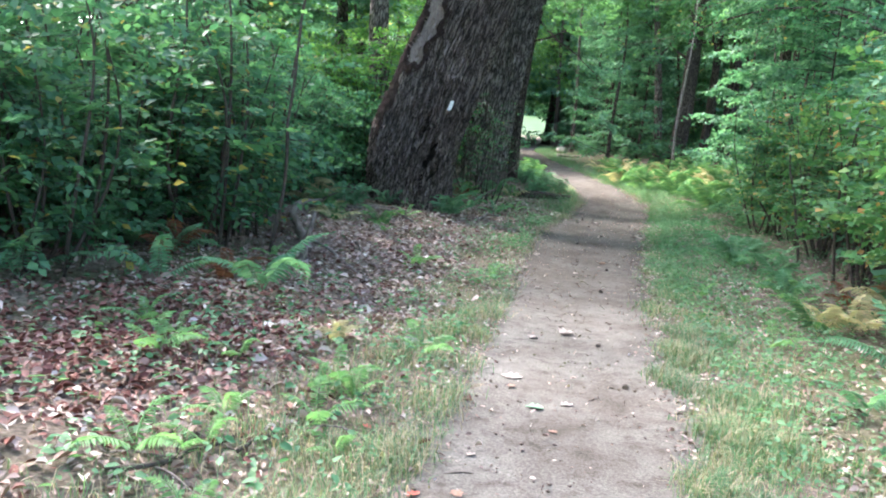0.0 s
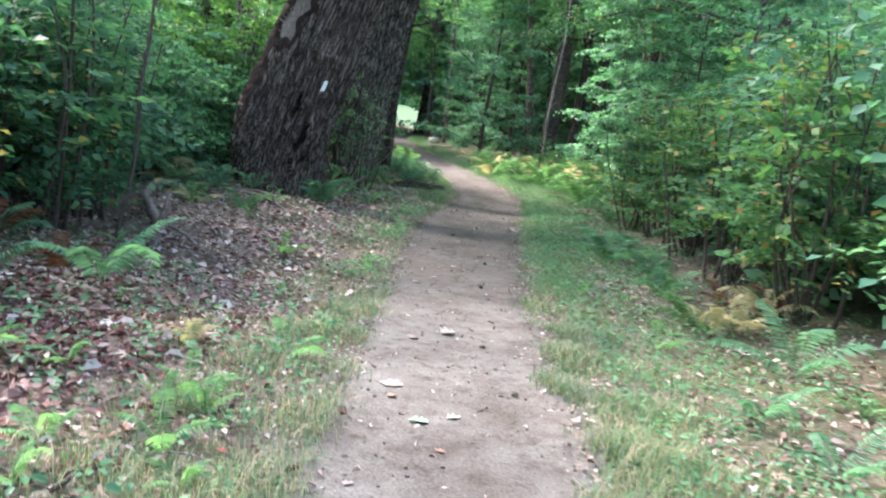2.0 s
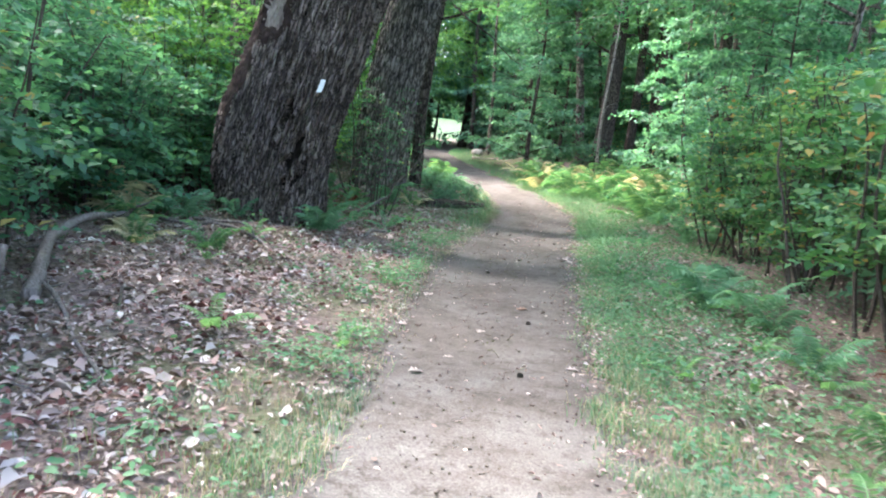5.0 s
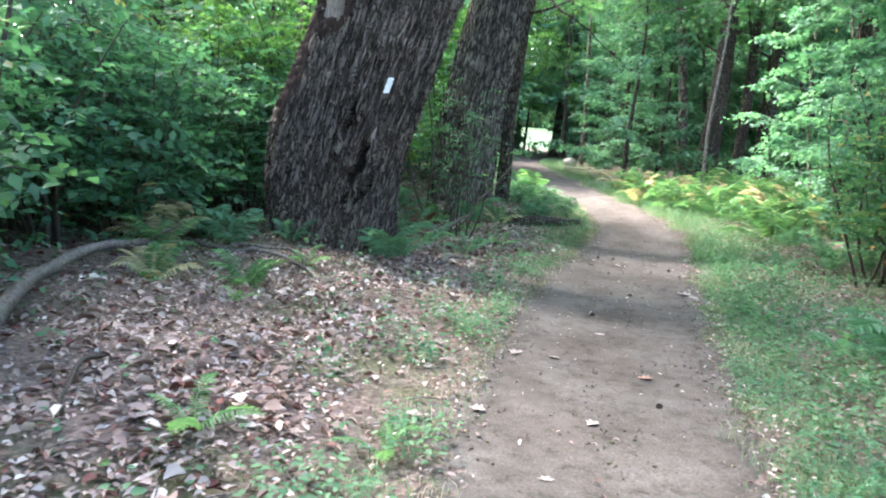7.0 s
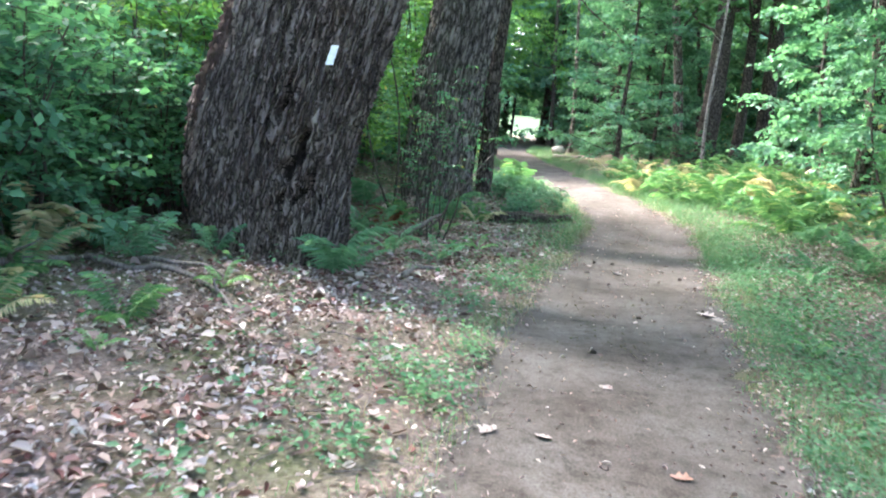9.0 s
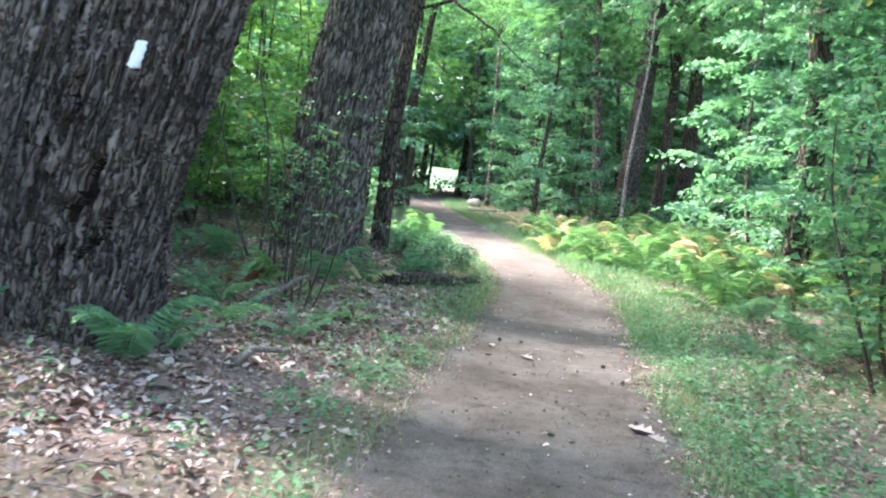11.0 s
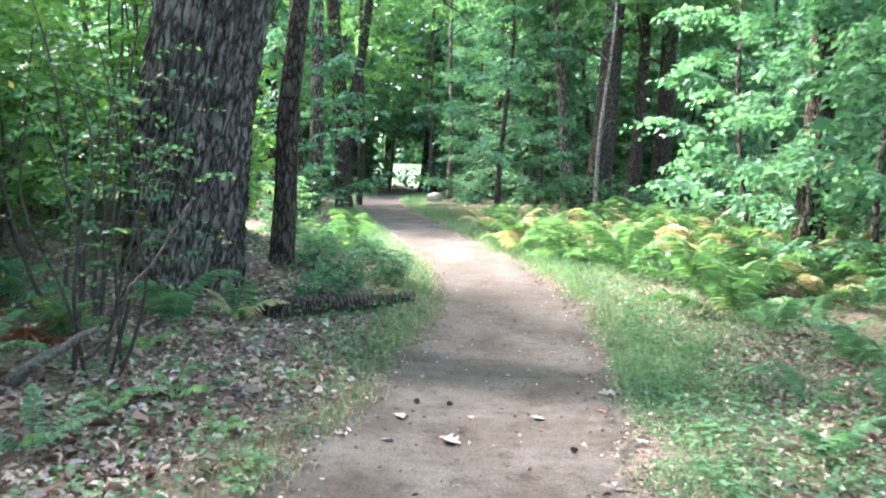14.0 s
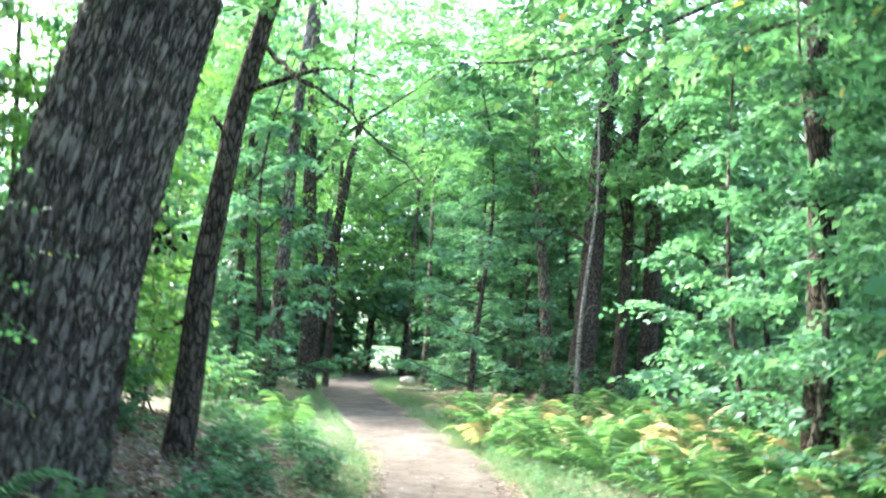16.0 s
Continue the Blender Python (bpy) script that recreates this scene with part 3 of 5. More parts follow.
    mark.location, mark.rotation_euler = (0.82, -0.485, 1.955), (0, 0, 0.45)
    me, C = crown_mesh(21, 6.0, 13.0, 5.2, 900, 0.2, LEAF_SUN)
    add_limbs(ob, C, 8.0, 13, 0.4, BARK_OAK, 3, (2.0, 0, 0))
    part("crown", me, ob).location = (2.0, 0, 0)
    return ob


def second_oak():
    r = np.random.default_rng(12)
    x, y = -4.25, 19.5
    ob = tagged(new("oak_tree"), "tall leaning oak with thick grey furrowed bark", "tree")
    ob.location = (x, y, float(height(x, y)))
    z = -0.25 + np.linspace(0, 1, 220) * 10
    cx = np.interp(z, (-0.3, 0.2, 0.6, 1.5, 2.3, 3.3, 4.1, 10), (0.0, 0.0, 0.02, 0.10, 0.24, 0.45, 0.62, 1.8))
    rad = np.interp(z, (-0.3, 0.2, 0.6, 1.5, 2.3, 3.3, 4.1, 10), (0.57, 0.54, 0.54, 0.525, 0.52, 0.49, 0.47, 0.31))
    cx, rad = (np.convolve(np.pad(q, 9, mode="edge"), np.ones(19) / 19, mode="valid") for q in (cx, rad))
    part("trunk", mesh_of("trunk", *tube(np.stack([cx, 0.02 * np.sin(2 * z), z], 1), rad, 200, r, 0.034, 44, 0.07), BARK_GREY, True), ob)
    me, C = crown_mesh(22, 6.5, 13.5, 5.0, 900, 0.2, LEAF_SUN)
    add_limbs(ob, C, 8.5, 13, 0.36, BARK_GREY, 4, (1.8, 0, 0))
    part("crown", me, ob).location = (1.8, 0, 0)
    return ob


big_oak()
second_oak()


def slim_tree():
    """Slim dark tree beside the second oak, with crooked dead side branches."""
    r = np.random.default_rng(13)
    x, y = -3.98, 21.2
    ob = tagged(new("slim_tree"), "slim dark-barked tree with crooked bare side branches", "tree")
    ob.scale = (1.12, 1.12, 1.12)
    ob.location = (x, y, float(height(x, y)))
    z = np.linspace(-0.2, 6.5, 40)
    cx = np.interp(z, (-0.2, 0.5, 1.5, 3, 4.2, 6.5), (0.0, 0.02, 0.07, 0.20, 0.44, 1.0))
    pts = np.stack([cx + 0.012 * np.sin(z * 3), 0.015 * np.sin(z * 2), z], 1)
    part("trunk", mesh_of("trunk", *tube(pts, np.interp(z, (-0.2, 0.2, 3, 6.5), (0.17, 0.128, 0.092, 0.05)), 22, r, 0.006, 11), BARK_DARK, True), ob)
    for z0, dx, dy, dz, ln in ((1.75, -0.5, -0.1, -0.25, 0.7), (2.15, -0.35, 0.1, 0.15, 0.5), (2.9, -0.4, 0.0, 0.2, 0.6), (3.3, 0.7, 0.2, 0.15, 1.7), (1.2, -0.6, -0.2, -0.2, 0.5), (2.5, 0.2, -0.3, 0.3, 0.5)):
        p = np.array([np.interp(z0, z, cx), 0, z0])
        c = curve(p, p + np.array([dx, dy, dz]) * ln, 9, 0.1 * ln, r)
        part("branch", mesh_of("branch", *tube(c, np.linspace(0.028, 0.006, 9), 7, r, 0.08), BARK_DARK, True), ob)
    q = np.array([(0.42, 0, 3.75), (0.85, -0.3, 3.35), (1.3, -0.5, 3.05), (1.65, -0.5, 2.75), (2.15, -0.5, 2.3)])
    t = np.linspace(0, 4, 24)
    arc = np.stack([np.interp(t, range(5), q[:, k]) for k in range(3)], 1)
    arc[1:-1] = (arc[:-2] + 2 * arc[1:-1] + arc[2:]) / 4 + 0.012 * r.standard_normal((22, 3))
    long_branch = part("branch", mesh_of("branch", *tube(arc, np.linspace(0.026, 0.005, 24), 7, r, 0.05), BARK_DARK, True), ob, "long thin arching branch")
    for j in range(4, 23, 3):
        e = arc[j] + r.uniform(-0.35, 0.35, 3) * [1, 1, 0.8]
        part("twig", mesh_of("twig", *tube(curve(arc[j], e, 5, 0.03, r), np.linspace(0.007, 0.002, 5), 4), BARK_DARK, True), long_branch)
    cl = np.array([-0.33, -0.1, 1.9]) + 0.07 * r.standard_normal((26, 3))
    part("leaf_clump", mesh_of("leaf_clump", *leaf_blades(cl, r.standard_normal((26, 3)), r.standard_normal((26, 3)), np.full(26, 0.1), np.full(26, 0.06)), NEAR_BLACK), ob, "clump of dead black leaves")
    O = np.stack([r.uniform(-0.6, 1.6, 90), r.uniform(-1, 1, 90), r.uniform(3.4, 6.6, 90)], 1)
    lv, tw = sprays(O, r.standard_normal((90, 3)) * [1, 1, 0.3], 0.5, 0.12, 12, r)
    part("crown", mesh_of("crown", *lv, LEAF_SUN), ob)
    part("branchwork", mesh_of("branchwork", *tw, TWIG), ob)
    return ob


slim_tree()


# ---- tall trees of the wood ----
CROWNS = [crown_mesh(31 + i, 5.4 + 0.4 * i, 13.5, 4.8, 1050, 0.18, LEAF_SUN) for i in range(3)]


def tall_tree(x, y, radius, bark, label, lean=(0.0, 0.0), tall=14.0, which=0, fork=False, crown=True, bright=False):
    r = np.random.default_rng(int(abs(x * 97 + y * 13)) + which)
    ob = tagged(new("tall_tree"), label, "tree", "tall trees of the wood")
    ob.location = (x, y, float(height(x, y)))
    z = np.linspace(-0.3, tall, 46)
    pts = np.stack([lean[0] * z + 0.05 * np.sin(z * 0.7), lean[1] * z, z], 1)
    part("trunk", mesh_of("trunk", *tube(pts, np.interp(z, (-0.3, 0.2, tall), (radius * 1.2, radius, radius * 0.35)), 30, r, radius * 0.05, 15, 0.2), bark, True), ob)
    if fork:
        q = curve((lean[0] * 2.4, 0, 2.2), (1.0, 0.2, 8.5), 16, 0.1, r)
        part("fork", mesh_of("fork", *tube(q, np.linspace(radius * 0.7, radius * 0.3, 16), 22, r, 0.012, 11), bark, True), ob)
    if crown:
        me, C = BRIGHT_CROWNS[which] if bright else CROWNS[which % 3]
        o = part("crown", me, ob)
        o.rotation_euler.z, o.location = r.uniform(0, 6.28), (lean[0] * 9, lean[1] * 9, 0)
        add_limbs(ob, C[which::2], 5, 13, radius, bark, which, (lean[0] * 7, 0, 0))
    return ob


tall_tree(-0.80, 36, 0.36, BARK_DARK, "tall straight dark-trunked tree behind the ferns", (0.075, 0), which=0)
tall_tree(-1.72, 38, 0.19, BARK_GREY, "slim grey-trunked tree standing in the thicket", (-0.08, 0), which=1)
tall_tree(0.22, 37, 0.19, BARK_DARK, "slender dark-trunked tree in the wood", (0.055, 0), which=2)
tall_tree(1.05, 38.5, 0.29, BARK_DARK, "dark-trunked tree rising behind beech foliage", (0.04, 0), which=0)
tall_tree(2.5, 24.6, 0.17, BARK_DARK, "dark-trunked tree half hidden by beech leaves", (0.03, 0), which=1)
tall_tree(2.95, 25.6, 0.10, BARK_DARK, "slender dark-trunked tree among beech sprays", (0.0, 0), which=2, crown=False)
BRIGHT_CROWNS = [crown_mesh(41 + i, 3.2, 10.0, 2.7, 620, 0.14, LEAF_BRIGHT) for i in range(2)]
tall_tree(-9.2, 22.4, 0.14, BARK_DARK, "slim tree with low yellow-green sunlit crown", (0.0, 0), which=0, bright=True)
tall_tree(-11.2, 19.4, 0.15, BARK_DARK, "slim tree with low yellow-green sunlit crown", (0.0, 0), which=1, bright=True)
tall_tree(-10.6, 35.4, 0.13, BARK_DARK, "slim tree with low yellow-green sunlit crown", (0.0, 0), which=1, bright=True)
tall_tree(-12.6, 47.5, 0.13, BARK_DARK, "slim tree with low yellow-green sunlit crown", (0.0, 0), which=1, bright=True)
tall_tree(-9.2, 50.5, 0.13, BARK_DARK, "slim tree with low yellow-green sunlit crown", (0.0, 0), which=0, bright=True)
tall_tree(-13.6, 36.0, 0.16, BARK_DARK, "slim tree with low yellow-green sunlit crown", (0.0, 0), which=0, bright=True)
tall_tree(-11.45, 58, 0.27, BARK_DARK, "dark tree trunk at the edge of the clearing", (0.09, 0), which=1)
tall_tree(-10.9, 58.2, 0.25, BARK_DARK, "dark tree trunk at the edge of the clearing", (0.07, 0), which=2)
tall_tree(-13.45, 58, 0.09, BARK_DARK, "thin dark tree leaning beside the clearing", (0.05, 0), which=0, crown=False, tall=9)
tall_tree(-8.44, 36, 0.26, BARK_DARK, "forked dark tree standing beside the path", (-0.07, 0), which=2, fork=True)
tall_tree(-8.8, 38.5, 0.1, BARK_DARK, "slim dark-trunked tree beside the forked tree", (0.0, 0), which=1, crown=False)
tall_tree(-8.1, 32.5, 0.2, BARK_GREY, "grey-trunked tree standing behind young foliage", (0.02, 0), which=0, crown=False)
tall_tree(-6.4, 17.5, 0.26, BARK_GREY, "grey-trunked tree standing in dense undergrowth", (-0.01, 0), which=0, crown=False)
tall_tree(-11.5, 15, 0.34, BARK_DARK, "dark-trunked tree standing in dense undergrowth", (0.02, 0), which=1)
tall_tree(-6.35, 11.0, 0.09, BARK_DARK, "slim dark-trunked tree standing in undergrowth", (0.0, 0), which=2, tall=9, crown=False)
tall_tree(-8.0, 7, 0.3, BARK_DARK, "dark-trunked tree standing in dense undergrowth", (0.0, 0), which=0)
tall_tree(7.5, 9, 0.3, BARK_GREY, "grey-trunked tree behind the thicket", (0.0, 0), which=1)
tall_tree(8.5, 18, 0.3, BARK_DARK, "dark-trunked tree behind the thicket", (0.0, 0), which=2)
tall_tree(5, -4, 0.3, BARK_GREY, "grey-trunked tree standing near the path", (0.0, 0), which=0)
tall_tree(-5, -3, 0.3, BARK_DARK, "dark-trunked tree standing near the path", (0.0, 0), which=1)
tall_tree(-9.4, 21.6, 0.16, BARK_DARK, "slim dark-trunked tree behind the second oak", (-0.02, 0), which=1, crown=False)
tall_tree(-6.43, 42, 0.1, BARK_GREY, "slim grey-trunked tree beside the path", (0.0, 0), which=2, crown=False, tall=9)
tall_tree(7.0, 30, 0.3, BARK_DARK, "dark-trunked tree among beech saplings", (0.0, 0), which=2)


def pole_sapling():
    r = np.random.default_rng(14)
    x, y = -0.66, 33.0
    ob = tagged(new("pole_sapling"), "pale bare pole of a dead sapling leaning slightly", "tree")
    ob.location = (x, y, float(height(x, y)))
    c = curve((0, 0, -0.2), (0.28, 0, 7.5), 24, 0.06, r)
    part("trunk", mesh_of("trunk", *tube(c, np.linspace(0.062, 0.02, 24), 12, r, 0.03), BARK_PALE, True), ob)
    for i in range(5):
        z = 2.2 + i * 0.9
        q = curve((0.037 * z, 0, z), (0.037 * z + r.uniform(-0.5, 0.5), r.uniform(-0.3, 0.3), z + 0.35), 6, 0.05, r)
        part("branch", mesh_of("branch", *tube(q, np.linspace(0.014, 0.004, 6), 5), BARK_PALE, True), ob)


pole_sapling()


# ---- undergrowth ----
def spawn(protos, spots, r, scale=(0.85, 1.2), sink=0.03):
    """Sets the prototypes and then copies of them on the given spots."""
    used = {}
    for i, (x, y) in enumerate(spots):
        p = protos[i % len(protos)]
        s, t = r.uniform(*scale), r.uniform(0, 6.28)
        if p.name in used:
            put(p, x, y, t, s, sink)
        else:
            used[p.name] = 1
            place(p, x, y, t, s, sink)


def scatter(r, n, xr, yr, ok, apart):
    """Random spots in a rectangle that pass ok and keep apart."""
    out = []
    for _ in range(n * 60):
        x, y = r.uniform(*xr), r.uniform(*yr)
        if not ok(x, y, x - float(path_x(y))):
            continue
        if all((x - a) ** 2 + (y - b) ** 2 > apart ** 2 for a, b in out):
            out.append((x, y))
            if len(out) == n:
                break
    return out


def view_gap(x, y, wide=0.0):
    """Keeps the long view down the path to the clearing open."""
    return (y < 62 and abs(x - float(path_x(y))) < 1.5) or (y > 36 and abs(x - (-8.7 - 0.253 * (y - 45))) < 1.5 + wide)


def sun_gap(x, y):
    """The break in the canopy that lets light onto the bend."""
    t = min(1, max(0, (-3 - x) / 10))
    return -14 < x < -1 and abs(y - (25.8 + 3.7 * t)) < 1.9


LEFT_EDGE = ((-5, 4, 6, 7.8, 9, 10, 13, 18, 24, 30, 60), (-4.0, -3.7, -3.3, -3.1, -4.3, -5.0, -5.6, -5.6, -5.2, -8.0, -15))
RIGHT_EDGE = ((-5, 6, 10, 14, 18.5, 21, 27, 30, 60), (4.4, 4.0, 3.3, 2.3, 2.3, 4.6, 4.4, 2.2, 0.5))


def left_wood(x, y, d):
    return x < np.interp(y, *LEFT_EDGE) and not view_gap(x, y)


def right_wood(x, y, d):
    return x > np.interp(y, *RIGHT_EDGE) and not view_gap(x, y) and d > 2


r = np.random.default_rng(101)
dark_shrubs = [
    shrub(201, 2.3, 1.0, 8, 300, 0.08, LEAF_DARK, "dense dark green leafy shrub with thin bare stems"),
    shrub(202, 2.8, 1.1, 8, 280, 0.09, LEAF_MID, "dense green leafy shrub with thin dark stems"),
    shrub(203, 1.8, 0.9, 9, 260, 0.078, LEAF_DARK, "low dark green leafy shrub", width=0.65),
]
right_shrubs = [
    shrub(211, 2.9, 1.15, 8, 300, 0.085, LEAF_MID, "tall green shrub with fine leaves"),
    shrub(212, 2.5, 1.0, 9, 270, 0.08, LEAF_WARM, "green shrub with some yellowing leaves"),
    shrub(213, 3.2, 1.1, 8, 300, 0.095, LEAF_LIGHT, "tall fresh green leafy shrub"),
]
spots = scatter(r, 66, (-9, -3), (3, 17.5), left_wood, 0.85)
spawn(dark_shrubs, spots, r)
spots = scatter(r, 52, (1.5, 8), (5, 20), right_wood, 0.95)
spawn(right_shrubs, spots, r)
low_shrub = shrub(221, 0.9, 0.55, 7, 110, 0.07, LEAF_LIGHT, "low light green leafy bush at the wood's edge", k=11, length=0.28)
low_dark = shrub(222, 1.1, 0.6, 7, 120, 0.07, LEAF_MID, "low green leafy bush in the wood", k=11, length=0.28)
spots = scatter(r, 70, (-14, 9), (20, 46), lambda x, y, d: (d > 3.0 or d < -2.2) and not (y < 31 and d > 0 and d < 5.0) and not view_gap(x, y), 0.9)
spawn([low_shrub, low_dark], spots, r)

beeches = [
    understory_tree(301, 6.5, 0.06, 640, 0.115, LEAF_LIGHT, BARK_GREY, "young beech with level sprays of light green leaves", 0.05),
    understory_tree(302, 8.0, 0.08, 760, 0.125, LEAF_LIGHT, BARK_DARK, "young tree with layered green foliage", 0.05, 2.2),
    understory_tree(303, 5.0, 0.05, 560, 0.115, LEAF_MID, BARK_DARK, "small dense dark green understory tree", 0.02, 1.8),
]
# the bright beech right of the golden ferns
spawn([beeches[0]], [(2.5, 25.2), (2.1, 23.6), (2.2, 27.0), (3.1, 23.2), (3.9, 24.4), (4.6, 25.8), (3.4, 27.8), (5.2, 22.6), (4.4, 21.3), (6.2, 24.2)], r, (0.9, 1.1))
spots = scatter(r, 40, (-10, 11), (31, 62), lambda x, y, d: d > 2.4 and not (y < 41.5 and -2.6 < x < 3.0) and not view_gap(x, y, 1.0), 1.7)
spawn([beeches[1], beeches[2]], spots, r, (0.9, 1.3))
spots = scatter(r, 30, (-24, -6), (21, 60), lambda x, y, d: d < -2.4 and not view_gap(x, y, 1.0) and not sun_gap(x, y), 1.7)
spawn([beeches[1], beeches[2], beeches[0]], spots, r, (0.9, 1.3))
spots = scatter(r, 8, (-14, -7.5), (4, 22), left_wood, 2.0)
spawn([beeches[1], beeches[2]], spots, r, (0.7, 1.0))
spots = scatter(r, 10, (5, 12), (4, 24), right_wood, 2.0)
spawn([beeches[1], beeches[2]], spots, r, (0.8, 1.1))

spawn([understory_tree(304, 5.6, 0.05, 260, 0.10, LEAF_DARK, BARK_DARK, "young tree with bare stem and spreading leafy top", 0.5, 2.4)], [(3.3, 19.6)], r, (1.0, 1.01))
spawn([shrub(231, 2.4, 1.0, 7, 90, 0.05, LEAF_MID, "sparse shrub of thin dark stems and small leaves", 0.2)], [(-3.35, 16.9), (-4.0, 17.6)], r, (0.8, 1.1))

spawn([shrub(241, 1.3, 0.6, 5, 34, 0.16, LEAF_LIGHT, "bright broad-leaved bush at the wood's edge", k=7, width=0.7)], [(3.7, 9.7), (4.2, 10.4)], r, (0.9, 1.1))

hemlock = understory_tree(305, 9.0, 0.11, 1300, 0.10, LEAF_CONIFER, BARK_DARK, "dark green hemlock with drooping layered sprays", 0.02, 2.3)
spawn([hemlock], [(-4.4, 41.2), (-3.3, 40.4), (-2.4, 42.4), (-5.2, 44.6), (-3.8, 46), (-1.3, 43.5), (0.4, 43), (1.9, 44.5), (-6.9, 50), (-6.2, 47.2), (-8.0, 54), (-8.9, 56.5), (2.9, 41.5), (-15.5, 57), (-14.6, 50)], r, (0.85, 1.15))
bright_shrubs = [
    shrub(251, 2.7, 1.1, 7, 230, 0.10, LEAF_BRIGHT, "airy yellow-green leafy shrub with thin stems"),
    shrub(252, 3.4, 1.2, 7, 260, 0.095, LEAF_BRIGHT, "tall airy yellow-green shrub in filtered light"),
]
spawn(bright_shrubs, [(-5.6, 18.6), (-5.3, 21.4), (-6.4, 20.4), (-6.9, 22.6), (-5.9, 23.6), (-7.6, 18.9), (-8.2, 21.2), (-6.0, 16.2), (-7.4, 16.6), (-9.0, 17.6)], r, (0.85, 1.2))
for x, y, s in ((-11, 19, 1.1), (-12.2, 23, 1.2), (-13, 16.6, 1.2), (-14.2, 20.6, 1.2), (-10.2, 13.6, 1.1), (-12.3, 12.2, 1.2), (-9.4, 10, 1.0), (-15.5, 25, 1.3)):
    put(beeches[1], x, y, 1.3 * x, s, 0.03)
for x, y, s in ((-8.4, 23.4, 1.2), (-9.5, 20.5, 1.2)):
    put(beeches[0], x, y, 1.7 * x, s, 0.03)

def overhanging_beech():
    """Young beech whose long low limb hangs out over the path."""
    r = np.random.default_rng(306)
    x, y = 4.6, 20.4
    ob = tagged(new("young_tree"), "young beech with a long leafy limb over the path", "tree", "young understory trees")
    ob.location = (x, y, float(height(x, y)))
    c = curve((0, 0, -0.15), (0.1, 0.1, 7.5), 16, 0.1, r)
    part("trunk", mesh_of("trunk", *tube(c, np.linspace(0.1, 0.03, 16), 10, r, 0.04), BARK_GREY, True), ob)
    O, D = [], []
    for end, low in (((-5.9, -0.3, 3.75), 4.1), ((-4.6, -0.9, 4.15), 4.4), ((-3.6, 0.5, 4.3), 4.6), ((-2.6, -0.6, 3.9), 4.0), ((-5.2, 0.6, 4.9), 5.2), ((1.6, 1.2, 5.6), 5.0)):
        q = curve((0, 0, low), end, 12, 0.34, r)
        q[:, 2] += 0.5 * np.sin(np.linspace(0, np.pi, 12))
        part("limb", mesh_of("limb", *tube(q, np.linspace(0.035, 0.006, 12), 6), BARK_GREY, True), ob)
        for j in range(44):
            u = r.uniform(2.5, 10.99)
            k = int(u)
            O.append(q[k] + (q[k + 1] - q[k]) * (u - k) + 0.12 * r.standard_normal(3))
            D.append((-1.0 + r.normal(0, 0.7), r.normal(0, 0.9), r.normal(-0.25, 0.25)))
    lv, tw = sprays(np.array(O), np.array(D), 0.5, 0.115, 8, r, width=0.55, droop=0.35)
    part("crown", mesh_of("crown", *lv, LEAF_MID), ob)
    part("branchwork", mesh_of("branchwork", *tw, TWIG), ob)


overhanging_beech()

# far woods close the view
def far_woods():
    r = np.random.default_rng(55)
    O, trunks = [], []
    for i in range(430):
        a = r.uniform(-0.85, 0.75) if i < 320 else r.uniform(0.75, 2 * math.pi - 0.85)
        d = r.uniform(34, 80) if i < 320 else r.uniform(30, 55)
        x, y = math.sin(a) * d * 0.85, 18 + math.cos(a) * d * 1.1
        if y > 80 and -42 < x < -13:
            continue
        h = float(height(x, y))
        low = 3.4 if view_gap(x, y) or view_gap(x + 2, y) or view_gap(x - 2, y) else 0.0
        if not view_gap(x, y):
            trunks.append(tube(curve((x, y, h - 0.3), (x + r.uniform(-0.4, 0.4), y, h + 12), 7, 0.15, r), np.linspace(r.uniform(0.12, 0.3), 0.05, 7), 7))
        n = 105 if i < 320 else 50
        zz = low + ((21 if i < 320 else 9) - low) * r.uniform(0.01, 1, n) ** 1.3
        rad = 2.8 * np.sqrt(r.uniform(0, 1, n))
        t = r.uniform(0, 6.28, n)
        O.append(np.stack([x + rad * np.cos(t), y + rad * np.sin(t), h + zz], 1))
    O = np.concatenate(O)
    D = r.standard_normal((len(O), 3)) * [1, 1, 0.3]
    lv, _ = sprays(O, D, 1.5, 0.55, 8, r, six=False, width=0.65)
    tagged(new("far_woods_foliage", mesh_of("far_woods_foliage", *lv, LEAF_LIGHT)), "dense green foliage of the surrounding woods", "woods", kind="stuff")
    tagged(new("far_woods_trunks", mesh_of("far_woods_trunks", *join(trunks), BARK_DARK, True)), "dark trunks of the surrounding woods", "woods", kind="stuff")


far_woods()


def far_hedge():
    """Sunlit bushes on the far side of the meadow."""
    r = np.random.default_rng(56)
    n = 2600
    x = r.uniform(-95, 20, n)
    y = 150 + r.uniform(-4, 4, n)
    O = np.stack([x, y, height(x, y) + 0.075 * (y - 90) + 7 * r.uniform(0, 1, n) ** 1.2 * (0.7 + 0.3 * np.sin(x * 0.3))], 1)
    lv, _ = sprays(O, r.standard_normal((n, 3)) * [1, 1, 0.4], 3.0, 1.1, 7, r, six=False, width=0.7)
    tagged(new("far_hedge", mesh_of("far_hedge", *lv, LEAF_MID)), "bright green bushes beyond the meadow", "hedge", kind="stuff")


far_hedge()

